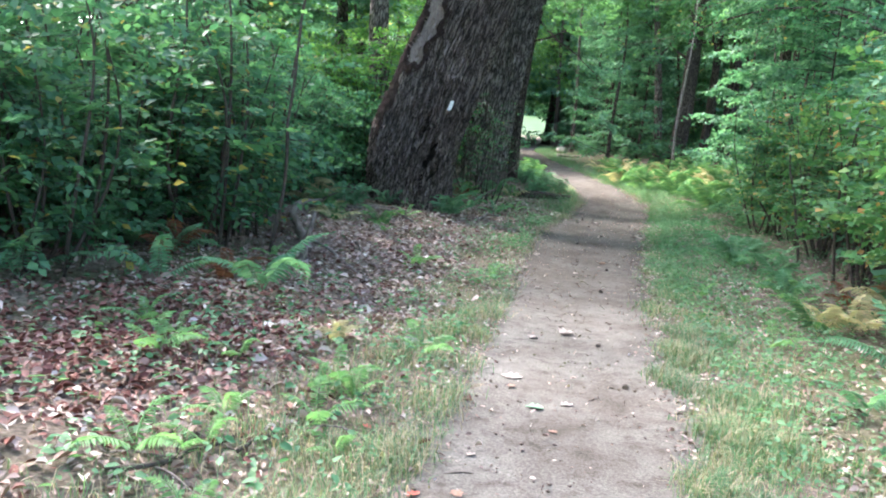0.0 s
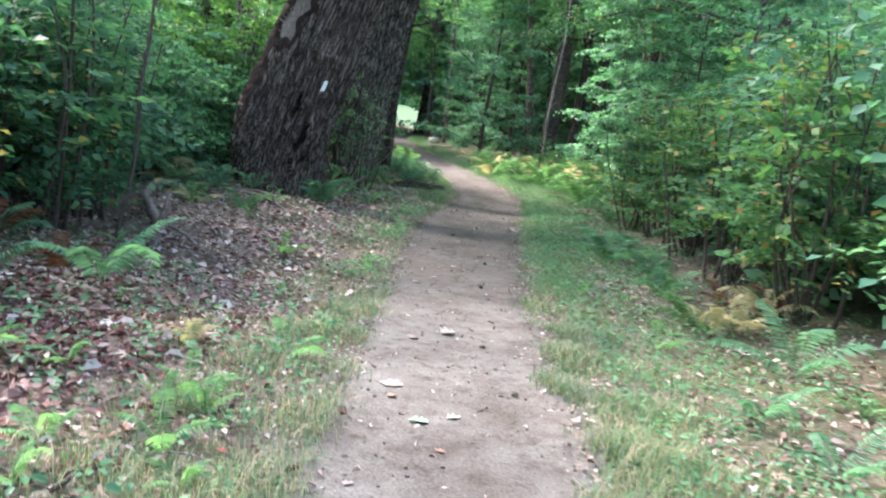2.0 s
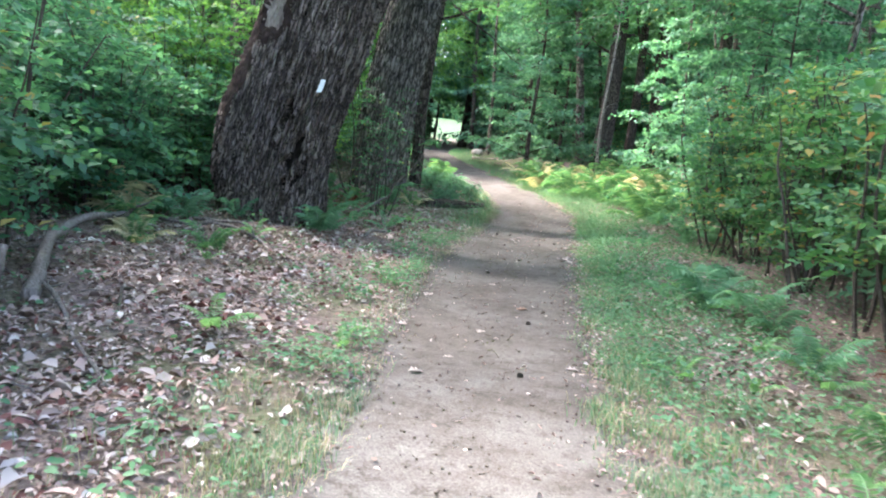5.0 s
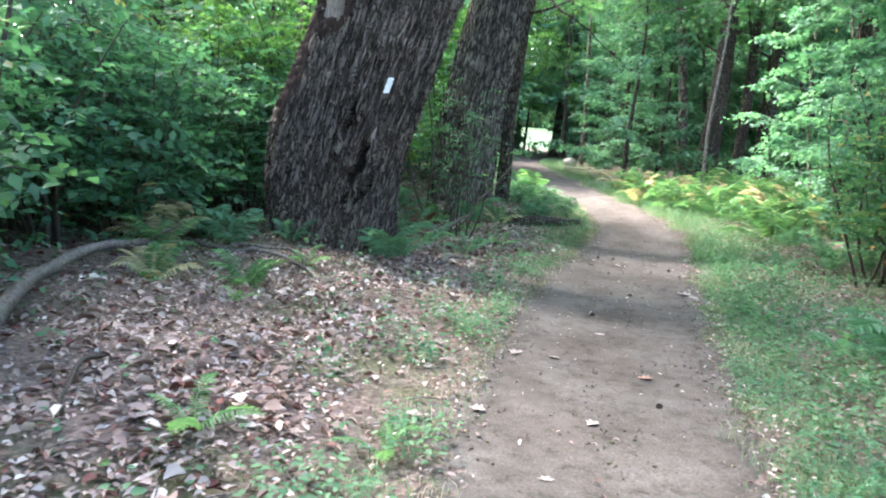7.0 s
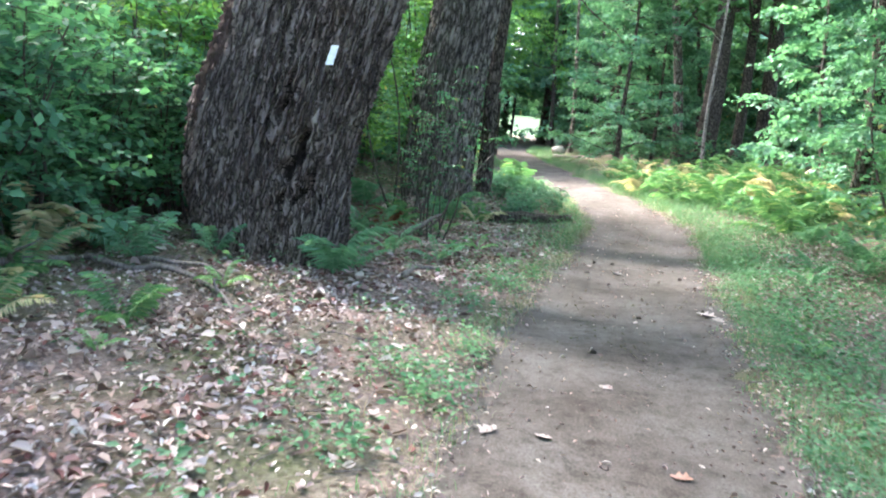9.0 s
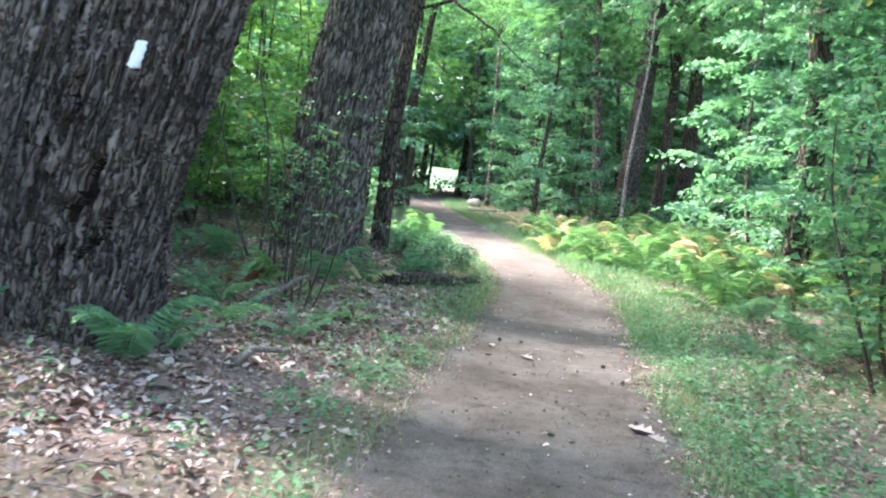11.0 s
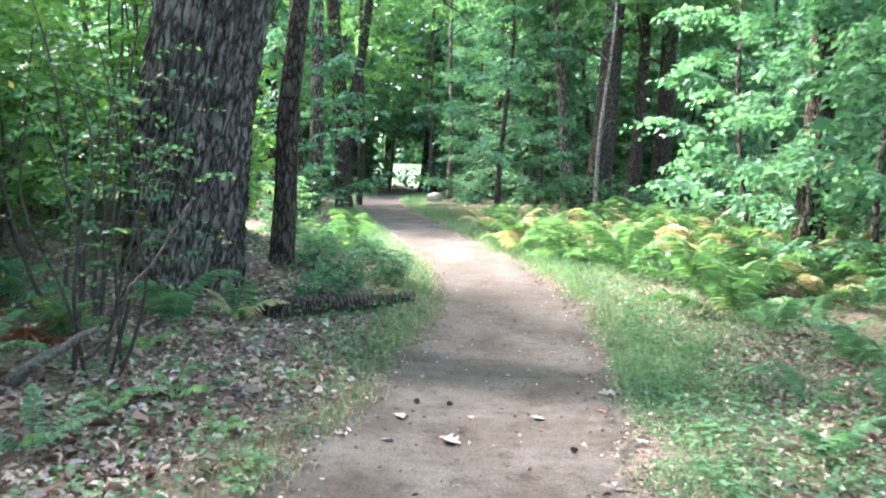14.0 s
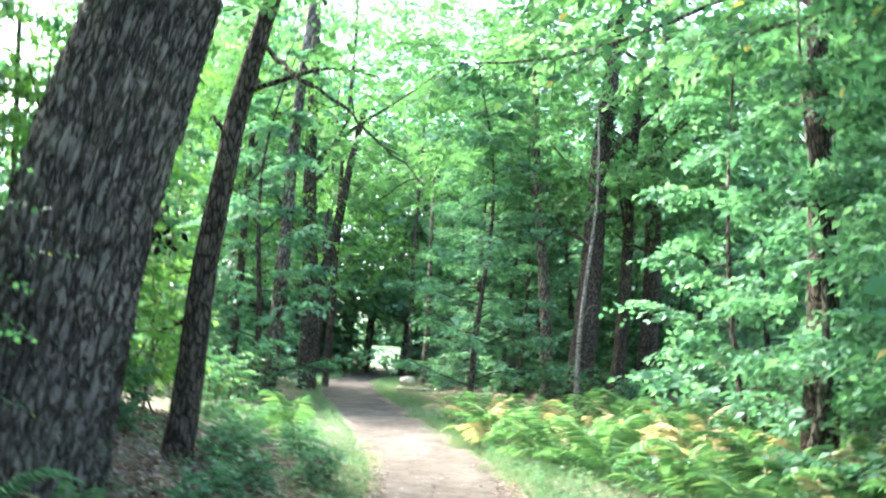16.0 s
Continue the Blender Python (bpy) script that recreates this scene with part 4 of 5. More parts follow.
# ---- ferns ----
fern_protos = [fern(401, 8, 0.62, FERN_GREEN, "green woodland fern with arching fronds"), fern(402, 6, 0.5, FERN_GREEN, "small green woodland fern")]
lime_protos = [fern(403, 9, 0.9, FERN_LIME, "yellow-green fern with arching fronds", FERN_GOLD), fern(404, 10, 1.0, FERN_LIME, "tall yellow-green fern with broad fronds")]
gold_protos = [fern(405, 9, 0.95, FERN_GOLD, "golden yellow autumn fern", FERN_LIME)]
rust_protos = [fern(406, 6, 0.55, FERN_RUST, "withered red-brown fern lying low")]
r = np.random.default_rng(77)
long_fern = fern(407, 5, 1.0, FERN_GREEN, "large green fern with long arching fronds", width=0.09)
spawn([long_fern], [(-1.95, 5.9), (-2.75, 5.6), (-3.5, 4.9), (-3.9, 5.8), (2.95, 6.6), (2.1, 19.4), (2.6, 18.9), (-4.9, 13.2), (-5.6, 13.6)], r, (0.75, 1.0), 0.0)
small_fern = fern(408, 4, 0.30, FERN_FRESH, "small light green fern sprout", width=0.10)
spawn([small_fern], scatter(r, 13, (-3.5, 0.5), (2.4, 9), lambda x, y, d: -3.2 < d < -0.9, 0.3) + scatter(r, 14, (0, 4), (4, 15), lambda x, y, d: 1.3 < d < 2.6, 0.4)
      + [(-1.08, 4.3), (-0.48, 4.2), (-0.62, 3.5), (-0.7, 2.95), (-1.5, 4.16), (-1.7, 4.5), (-2.6, 16.6)] + scatter(r, 7, (-4.5, -1), (9, 18), lambda x, y, d: -3.4 < d < -1.1, 0.4), r, (0.7, 1.3), 0.0)
green = [(-3.9, 6.6), (-3.2, 6.4), (1.75, 11.8), (2.3, 11.2), (2.1, 13.2), (2.3, 9.5), (-5.1, 13.2), (-4.6, 13.0), (-3.1, 13.8),
         (-4.3, 13.7), (-3.5, 14.7), (-4.1, 16.4), (-3.6, 18.2), (1.9, 19.4), (2.4, 18.6), (1.4, 20.2), (2.8, 20.4), (-4.8, 15.3), (-4.6, 17.6),
         (-3.4, 21.2), (-3.9, 22.3), (-3.6, 23.4), (-4.6, 23.8), (-4.3, 25.0), (-5.3, 26.2), (-5.6, 24.8), (-6.3, 27.3), (-4.9, 21.5), (2.6, 21.6), (3.6, 21.0)]
spawn(fern_protos, green, r, (0.75, 1.2), 0.0)
spots = scatter(r, 42, (-3, 5.5), (21, 33), lambda x, y, d: 1.2 < d < 6.5 and y < 33 - 0.4 * d, 0.55)
spawn(lime_protos, spots + [(-5.6, 12.6), (-4.2, 24.4)], r, (0.8, 1.25), 0.0)
spots = scatter(r, 9, (-2.5, 3.5), (24, 31), lambda x, y, d: 2.2 < d < 5.5, 0.9)
spawn(gold_protos, spots + [(-5.0, 12.3)], r, (0.8, 1.2), 0.0)
for x, y, turn, size in ((-3.25, 14.5, 5.5, 0.6), (-3.25, 15.45, 3.6, 0.6), (-5.0, 17.2, 0.6, 0.8), (1.45, 12.2, 2.2, 0.6), (1.75, 11.8, 3.1, 0.65), (2.2, 11.6, 2.6, 0.7), (2.5, 5.35, 2.6, 0.5), (2.75, 4.75, 3.4, 0.5), (1.1, 16.85, 2.4, 0.5), (1.25, 18.1, 0.4, 0.62), (1.85, 18.2, 3.3, 0.66), (1.8, 20.3, 1.2, 0.8), (-2.75, 15.6, 5.2, 0.5), (-3.85, 16.3, 4.2, 0.75)):
    put(long_fern, x, y, turn, size)
put(lime_protos[0], -3.3, 18.75, 0.7, 0.55)
put(lime_protos[1], -3.9, 17.2, 3.0, 0.5)
put(gold_protos[0], -0.8, 5.05, 0.3, 0.3)
for x, y in ((-3.0, 19.9), (-3.1, 21.0), (-2.9, 22.0), (-3.7, 21.6), (-3.4, 22.9)):
    put(low_shrub, x, y, x * 9, 0.55, 0.03)
put(lime_protos[0], 2.45, 7.7, 2.0, 0.6)
put(lime_protos[0], -3.9, 10.9, 0.6, 0.5)
put(lime_protos[1], -4.5, 11.7, 2.2, 0.6)
put(gold_protos[0], -4.15, 11.2, 1.1, 0.5)
put(lime_protos[1], -3.4, 11.5, 1.0, 0.5)
put(gold_protos[0], 2.75, 7.9, 2.6, 0.55)
put(gold_protos[0], 3.15, 8.6, 1.0, 0.6)
spawn(rust_protos, [(2.9, 9.4), (3.4, 9.2), (-3.2, 6.3), (-5.3, 13.4), (-2.5, 6.2), (-3.9, 16.9)], r, (0.8, 1.1), 0.0)

# ---- ground cover ----
def litter(name, n, mat, spot, size, label, seed, lift=0.012):
    r = np.random.default_rng(seed)
    x, y = spot(r, n)
    z = height(x, y) + lift + 0.015 * r.uniform(0, 1, len(x))
    a = r.uniform(0, 6.28, len(x))
    D = np.stack([np.cos(a), np.sin(a), r.normal(0, 0.22, len(x))], 1)
    N = np.stack([r.normal(0, 0.6, len(x)), r.normal(0, 0.6, len(x)), np.ones(len(x))], 1)
    L = size * r.uniform(0.55, 1.35, len(x))
    v, f = leaf_blades(np.stack([x, y, z], 1) - D * L[:, None] / 2, D, N, L, L * r.uniform(0.3, 0.7, len(x)), True, 0.0)
    v = v.reshape(-1, 6, 3)
    v[:, [1, 2, 4, 5], 2] += (r.normal(0.1, 0.12, (len(x), 1)) * L[:, None])
    tagged(new(name, mesh_of(name, v.reshape(-1, 3), f, mat)), label, "leaf litter", kind="stuff")


def left_bank(r, n):
    y = r.uniform(1, 24, n)
    d = -half_width(y) - 0.02 - np.abs(r.normal(0, 1, n)) * 2.0
    x = path_x(y) + d
    keep = r.uniform(0, 1, n) < smooth(-0.8, -1.6 - 0.9 * smooth(8, 10, y) * (1 - smooth(14, 16, y)), d) * (0.35 + 0.65 * smooth(4, 8, y) * (1 - 0.4 * smooth(18, 22, y)))
    patch = np.sin(x * 2.1 + y * 1.3) * np.cos(y * 1.9 - x * 0.8) + 0.7 * np.sin(x * 5.3 - y * 3.1) * np.sin(y * 4.7 + x)
    keep &= r.uniform(0, 1, n) < 0.35 + 0.65 * smooth(-1.1, 0.2, patch)
    return x[keep], y[keep]


def right_bank(r, n):
    y = r.uniform(2, 24, n)
    d = 1.3 + np.abs(r.normal(0, 1.3, n))
    keep = r.uniform(0, 1, n) < 0.55 + 0.4 * np.sin(y * 1.1) * np.cos(d * 2)
    return (path_x(y) + d)[keep], y[keep]


def red_patch(r, n):
    return r.normal(-1.85, 0.65, n), r.normal(4.4, 0.9, n)


def on_path(r, n):
    y = r.uniform(1.5, 24, n)
    u = half_width(y) * np.where(r.uniform(0, 1, n) < 0.55, r.choice([-1, 1], n) * r.normal(0.98, 0.14, n), r.uniform(-0.9, 0.9, n))
    return path_x(y) + u, y


def bare_spot(r, n):
    """Leaf-covered spot between the verge grass and the ferns."""
    return r.normal(1.3, 0.28, n), r.normal(18.6, 0.85, n)


litter("leaf_patch", 3200, LITTER, bare_spot, 0.055, "dry brown leaves between grass and ferns", 70, 0.03)
litter("leaf_litter", 70000, LITTER, left_bank, 0.046, "dry brown and grey fallen oak leaves", 61)
litter("leaf_litter_under_thicket", 11000, LITTER, right_bank, 0.06, "dry brown fallen leaves under bushes", 62)
litter("large_dead_leaves", 5200, LITTER, left_bank, 0.095, "large curled dead oak leaves on the bank", 67, 0.02)
litter("dark_dead_leaves", 6000, LITTER_RED, left_bank, 0.06, "dark rotting leaves among the litter", 68, 0.016)
litter("red_leaf_litter", 4600, LITTER_RED, red_patch, 0.06, "red-brown fallen leaves and dead fern", 63)
litter("leaves_on_path", 1300, LITTER, on_path, 0.034, "scattered dry leaves on the path", 64, 0.026)


def blades(name, n, mat, spot, size, label, seed):
    r = np.random.default_rng(seed)
    x, y, s = spot(r, n)
    m = len(x)
    z = height(x, y) - 0.01
    a = r.uniform(0, 6.28, m)
    lean = r.uniform(0.3, 1.3, m)
    L = size * s * r.uniform(0.5, 1.4, m)
    w = 0.0021 * r.uniform(0.7, 1.5, m)
    D = np.stack([np.cos(a), np.sin(a)], 1)
    B = np.stack([x, y, z], 1)
    side = np.stack([-D[:, 1], D[:, 0], 0 * x], 1) * w[:, None]
    mid = B + np.concatenate([D * (lean * L * 0.3)[:, None], (L * 0.6)[:, None]], 1)
    tip = B + np.concatenate([D * (lean * L * 0.9)[:, None], (L * (1 - 0.35 * lean))[:, None]], 1)
    v = np.stack([B - side, B + side, mid + side * 0.8, mid - side * 0.8, tip], 1).reshape(-1, 3)
    o = np.arange(m)[:, None] * 5
    tagged(new(name, mesh_of(name, v, [o + [0, 1, 2, 3], o + [3, 2, 4]], mat)), label, "grass", kind="stuff")


def right_verge(r, n):
    y = 1.2 + 30 * r.uniform(0, 1, n) ** 1.6
    d = half_width(y) - 0.08 + np.abs(r.normal(0, 0.42, n)) - np.maximum(0, r.normal(0, 0.07, n)) + 0.07 * np.sin(y * 3) + 0.06 * np.sin(y * 7.3 + 1)
    clump = 0.5 + 0.5 * np.sin(y * 2.3 + d * 4) * np.sin(y * 5.1 - d * 3)
    keep = r.uniform(0, 1, n) < 0.3 + 0.7 * clump
    return (path_x(y) + d)[keep], y[keep], ((0.45 + 0.7 * clump) * np.interp(y, (6, 11), (1, 0.6)))[keep]


def straw_verge(r, n):
    """The straw-coloured share of the verge, thinning out along the walk."""
    x, y, s = right_verge(r, n)
    keep = r.uniform(0, 1, len(y)) < np.interp(y, (6, 11), (1, 0.3))
    return x[keep], y[keep], s[keep]


def left_verge(r, n):
    y = 1.2 + 24 * r.uniform(0, 1, n) ** 1.5
    d = 0.12 + np.maximum(0, r.normal(0, 0.06, n)) - half_width(y) - np.abs(r.normal(0, 0.5, n)) * np.interp(y, (0, 5, 9, 14, 17, 22), (1.3, 1.1, 0.6, 0.4, 0.9, 1.1))
    clump = 0.5 + 0.5 * np.sin(y * 2.9 + d * 3) * np.sin(y * 4.7 - d * 5)
    keep = r.uniform(0, 1, n) < (0.2 + 0.8 * clump) * np.interp(y, (0, 7, 9, 14.5, 17, 22), (1, 0.8, 0.13, 0.13, 0.8, 1))
    return (path_x(y) + d)[keep], y[keep], ((0.45 + 0.6 * clump) * np.interp(y, (5, 8), (1.4, 1)))[keep]


def far_verge(r, n):
    y = r.uniform(18, 50, n)
    d = np.where(r.uniform(0, 1, n) < 0.6, 0.9 + np.abs(r.normal(0, 0.8, n)), -0.9 - np.abs(r.normal(0, 0.5, n)))
    return path_x(y) + d, y, 0.9 + 0 * y


def path_edges(r, n):
    y = 1 + 24 * r.uniform(0, 1, n) ** 1.4
    u = r.choice([-1, 1], n) * (half_width(y) + r.normal(0.03, 0.12, n))
    return path_x(y) + u, y


litter("edge_litter", 5200, LITTER, path_edges, 0.034, "small brown leaf scraps along the path edges", 65, 0.02)


def crumbs():
    """Small clods of dark earth trodden onto the path."""
    r = np.random.default_rng(66)
    n = 4200
    y = 1.5 + 22 * r.uniform(0, 1, n) ** 1.1
    x = path_x(y) + half_width(y) * np.where(r.uniform(0, 1, n) < 0.5, r.normal(0, 0.35, n), r.choice([-1, 1], n) * r.normal(0.85, 0.12, n))
    s = 0.004 + 0.009 * r.uniform(0, 1, n) ** 3
    o = np.array([(1, 0, 0), (-1, 0, 0), (0, 1, 0), (0, -1, 0), (0, 0, 0.8), (0, 0, -0.8)], float)
    v = np.stack([x, y, height(x, y) + 0.02], 1)[:, None] + o[None] * s[:, None, None] * r.uniform(0.6, 1.5, (n, 6, 1))
    t = np.array([(0, 2, 4), (2, 1, 4), (1, 3, 4), (3, 0, 4), (2, 0, 5), (1, 2, 5), (3, 1, 5), (0, 3, 5)])
    f = (np.arange(n)[:, None, None] * 6 + t[None]).reshape(-1, 3)
    tagged(new("earth_crumbs", mesh_of("earth_crumbs", v.reshape(-1, 3), f, SOIL)), "small dark clods of earth on the path", "soil", kind="stuff")


crumbs()


def twig_litter():
    """Broken twigs strewn over the bank and along the path edges."""
    r = np.random.default_rng(69)
    bits = []
    for i in range(420):
        y = r.uniform(2, 24)
        d = -(0.9 + abs(r.normal(0, 1.7))) if r.uniform() < 0.75 else r.choice([-1, 1]) * r.uniform(0.75, 1.6)
        x, a, L = float(path_x(y)) + d, r.uniform(0, 6.28), r.uniform(0.06, 0.42)
        k = [np.array([x + s * L * math.cos(a), y + s * L * math.sin(a), 0.0]) for s in (-0.5, 0.5)]
        for p in k:
            p[2] = float(height(p[0], p[1])) + r.uniform(0.015, 0.04)
        bits.append(tube(curve(k[0], k[1], 5, 0.06 * L, r), np.linspace(0.3, 0.12, 5) * r.uniform(0.008, 0.024), 5))
    tagged(new("twig_litter", mesh_of("twig_litter", *join(bits), DEADWOOD, True)), "broken grey twigs strewn among dead leaves", "twigs", kind="stuff")


twig_litter()
blades("verge_grass", 56000, GRASS, straw_verge, 0.14, "tufts of dry straw-coloured and green grass", 71)
blades("green_verge_grass", 44000, GRASS_GREEN, right_verge, 0.12, "soft green grass beside the path", 72)
blades("bank_grass", 56000, GRASS, left_verge, 0.10, "short dry grass mixed with green on the bank", 73)
blades("green_bank_grass", 12000, GRASS_GREEN, left_verge, 0.12, "short green grass on the bank", 74)
blades("far_grass", 30000, GRASS_GREEN, far_verge, 0.2, "green grass edging the far bend of the path", 75)


def herbs(name, n, mat, spot, size, label, seed, tall=0.16):
    r = np.random.default_rng(seed)
    x, y = spot(r, n)
    k = 5
    m = len(x)
    h = r.uniform(0.2 * tall, tall, m)
    a = r.uniform(0, 6.28, (m, k))
    P = np.stack([np.repeat(x[:, None], k, 1) + 0.03 * np.cos(a), np.repeat(y[:, None], k, 1) + 0.03 * np.sin(a), (height(x, y) + h)[:, None] + 0.03 * r.standard_normal((m, k))], -1).reshape(-1, 3)
    D = np.stack([np.cos(a), np.sin(a), 0.2 * r.standard_normal((m, k))], -1).reshape(-1, 3)
    N = np.array([0, 0, 1.0]) + 0.35 * r.standard_normal((m * k, 3))
    L = size * r.uniform(0.6, 1.3, m * k)
    v, f = leaf_blades(P, D, N, L, L * 0.6, True)
    tagged(new(name, mesh_of(name, v, f, mat)), label, "ground cover", kind="stuff")


def right_floor(r, n):
    y = 3 + 27 * r.uniform(0, 1, n) ** 0.8
    d = half_width(y) + 0.2 + np.abs(r.normal(0, 1.5, n))
    return path_x(y) + d, y


def left_floor(r, n):
    y = r.uniform(2, 30, n)
    d = -half_width(y) - 0.05 - np.abs(r.normal(0, 2.2, n))
    keep = r.uniform(0, 1, n) < np.where((y > 7) & (y < 15) & (d > -4), 0.25, 0.8)
    return (path_x(y) + d)[keep], y[keep]


def left_edge(r, n):
    """Clumps of herbs between the litter and the path."""
    y = 8 + 8 * r.uniform(0, 1, n)
    d = -half_width(y) + 0.05 - np.abs(r.normal(0.25, 0.3, n))
    keep = np.sin(y * 3.7) * np.sin(y * 1.9 + d * 4) > 0.25
    return (path_x(y) + d)[keep], y[keep]


herbs("edge_herbs", 1500, HERB, left_edge, 0.04, "clumps of low green herbs at the path edge", 83)
def verge_floor(r, n):
    """Close green cover between the path and the leaf patch."""
    y = r.uniform(9, 20.5, n)
    d = half_width(y) - 0.02 + np.abs(r.normal(0, 0.5, n)) * np.interp(y, (9, 13, 20), (0.7, 1.0, 0.9))
    keep = r.uniform(0, 1, n) < 0.55 + 0.45 * np.sin(y * 2.7 + d * 3) * np.cos(d * 5 - y)
    return (path_x(y) + d)[keep], y[keep]


herbs("verge_cover", 5200, HERB, verge_floor, 0.026, "close green clover-like cover on the verge", 84, 0.07)
herbs("ground_cover", 7000, HERB, right_floor, 0.042, "low leafy herbs covering the ground", 81)
herbs("bank_ground_cover", 3000, HERB, left_floor, 0.05, "sparse low green herbs among dead leaves", 82)


# ---- fallen wood ----
def stick(name, ends, radius, mat, label, bend=0.05, seed=0, twigs=0, lift=0.0, category="branch"):
    """A fallen branch through ground points (x, y, height over the ground)."""
    r = np.random.default_rng(seed)
    key = [np.array([x, y, float(height(x, y)) + h + radius * 0.7]) for x, y, h in ends]
    pts = np.concatenate([curve(a, b, 10, bend * np.linalg.norm(b - a), r)[: 10 if i == len(key) - 2 else 9] for i, (a, b) in enumerate(zip(key[:-1], key[1:]))])
    pts = np.concatenate([pts[:1] + 0.02 * (pts[:1] - pts[1:2]), pts, pts[-1:] + 0.02 * (pts[-1:] - pts[-2:-1])])
    n = len(pts)
    ob = tagged(new(name), label, category)
    limb = part("limb", mesh_of("limb", *tube(pts, np.concatenate([[0.002], np.linspace(radius, radius * 0.45, n - 2), [0.002]]), 14, r, 0.12), mat, True), ob)
    for i in range(twigs):
        j = r.integers(n // 4, n - 2)
        e = pts[j] + np.array([r.uniform(-0.5, 0.5), r.uniform(-0.4, 0.4), r.uniform(0.0, 0.25)]) * radius * 18
        part("twig", mesh_of("twig", *tube(curve(pts[j], e, 6, 0.03, r), np.linspace(radius * 0.4, 0.003, 6), 5), mat, True), limb)
    return ob


stick("fallen_branch", [(-2.9, 8.3, 0.0), (-3.3, 8.85, 0.04), (-3.95, 9.75, 0.09), (-4.4, 10.7, 0.13), (-4.5, 11.6, 0.10), (-4.9, 12.6, 0.02)], 0.062, DEADWOOD, "curved grey fallen branch lying on leaf litter", 0.03, 1, 3)
stick("forked_stick", [(-3.6, 9.2, 0.1), (-2.99, 8.54, 0.05), (-2.39, 8.03, 0.02), (-1.85, 7.56, 0.0), (-1.47, 7.25, 0.0)], 0.022, DEADWOOD, "thin crooked stick lying on dead leaves", 0.05, 2, 2)
stick("broken_stub", [(-2.45, 7.42, -0.05), (-2.43, 7.45, 0.2), (-2.36, 7.5, 0.5)], 0.045, DEADWOOD, "short broken stub of a dead sapling", 0.02, 13, 1)
stick("rotten_limb", [(-4.9, 12.75, 0.03), (-4.1, 12.65, 0.05), (-3.5, 12.5, 0.02), (-3.1, 12.25, 0.0)], 0.03, DEADWOOD, "rotting grey limb lying before the oak", 0.03, 14, 2)
stick("rotten_limb", [(-4.6, 13.0, 0.02), (-3.8, 12.85, 0.06), (-3.3, 12.75, 0.0)], 0.022, DEADWOOD, "rotting grey limb lying before the oak", 0.03, 15, 1)
stick("fallen_stick", [(-0.64, 2.71, 0.03), (-0.49, 2.91, 0.03), (-0.45, 3.09, 0.03), (-0.41, 3.29, 0.03)], 0.013, TWIG, "thin dark stick lying in grass", 0.05, 3, 2)
stick("fallen_stick", [(-0.32, 3.16, 0.03), (-0.30, 3.36, 0.03), (-0.35, 3.65, 0.03)], 0.010, TWIG, "thin dark stick lying in grass", 0.05, 16, 1)
stick("fallen_stick", [(-2.6, 9.0, 0.0), (-2.2, 8.3, 0.02), (-1.7, 7.9, 0.0)], 0.014, TWIG, "thin dark stick lying on dead leaves", 0.05, 4, 1)
stick("dead_branch", [(-3.55, 16.35, 0.03), (-3.3, 16.42, 0.2), (-3.05, 16.5, 0.34)], 0.04, DEADWOOD, "short pale broken branch propped in brush", 0.03, 5, 1)
stick("leaning_stick", [(-3.5, 16.95, 0.0), (-3.02, 16.75, 0.6), (-2.45, 16.5, 1.2)], 0.014, DEADWOOD, "pale thin stick leaning against the brush", 0.03, 6, 1)
stick("curved_stick", [(-2.66, 14.4, 0.02), (-2.68, 14.7, 0.07), (-2.5, 14.95, 0.05)], 0.034, DEADWOOD, "short curved piece of dead wood", 0.03, 7, 0)
stick("fallen_log", [(-6.35, 38.3, 0.04), (-5.15, 37.95, 0.02)], 0.075, BARK_PALE, "pale fallen log lying beside the path", 0.01, 8, 0, category="log")
stick("rotting_log", [(-3.1, 19.0, 0.0), (-2.7, 20.0, 0.02), (-2.35, 21.2, 0.0)], 0.12, BARK_DARK, "dark rotting log sunk into the bank", 0.03, 12, 0, category="log")
stick("path_twig", [(-0.55, 7.89, 0.00), (-0.26, 7.71, 0.00)], 0.012, DEADWOOD, "small grey twig on the path edge", 0.03, 9, 0)
stick("path_twig", [(1.52, 4.39, 0.00), (1.68, 4.49, 0.00)], 0.006, TWIG, "small dark twig on the path", 0.05, 10, 0)
stick("path_twig", [(0.46, 3.42, 0.00), (0.69, 3.60, 0.00)], 0.006, TWIG, "small dark twig on the path", 0.05, 11, 0)
for i, (x, y, tx, ty, h) in enumerate(((-2.88, 7.46, 0.3, 0.1, 2.8), (-4.2, 9.5, 0.5, 0, 3.2), (-4.9, 8.6, 0.1, 0, 3.4), (-5.6, 9.2, -0.2, 0, 3.6), (-4.6, 7.3, 0.15, 0, 3), (-6.4, 11.5, 0.1, 0, 3.6), (-6.9, 13.0, 0.2, 0, 3.5), (2.6, 12.3, -0.25, 0.1, 1.6), (3.1, 11.5, 0.1, 0, 2.6), (2.7, 14.6, 0.1, 0, 2.4))):
    stick("bare_sapling", [(x, y, -0.1), (x + tx * 0.5, y + ty * 0.5, h * 0.5), (x + tx, y + ty, h)], 0.022, TWIG, "thin dark bare sapling stem standing in the thicket", 0.02, 30 + i, 3, category="sapling")


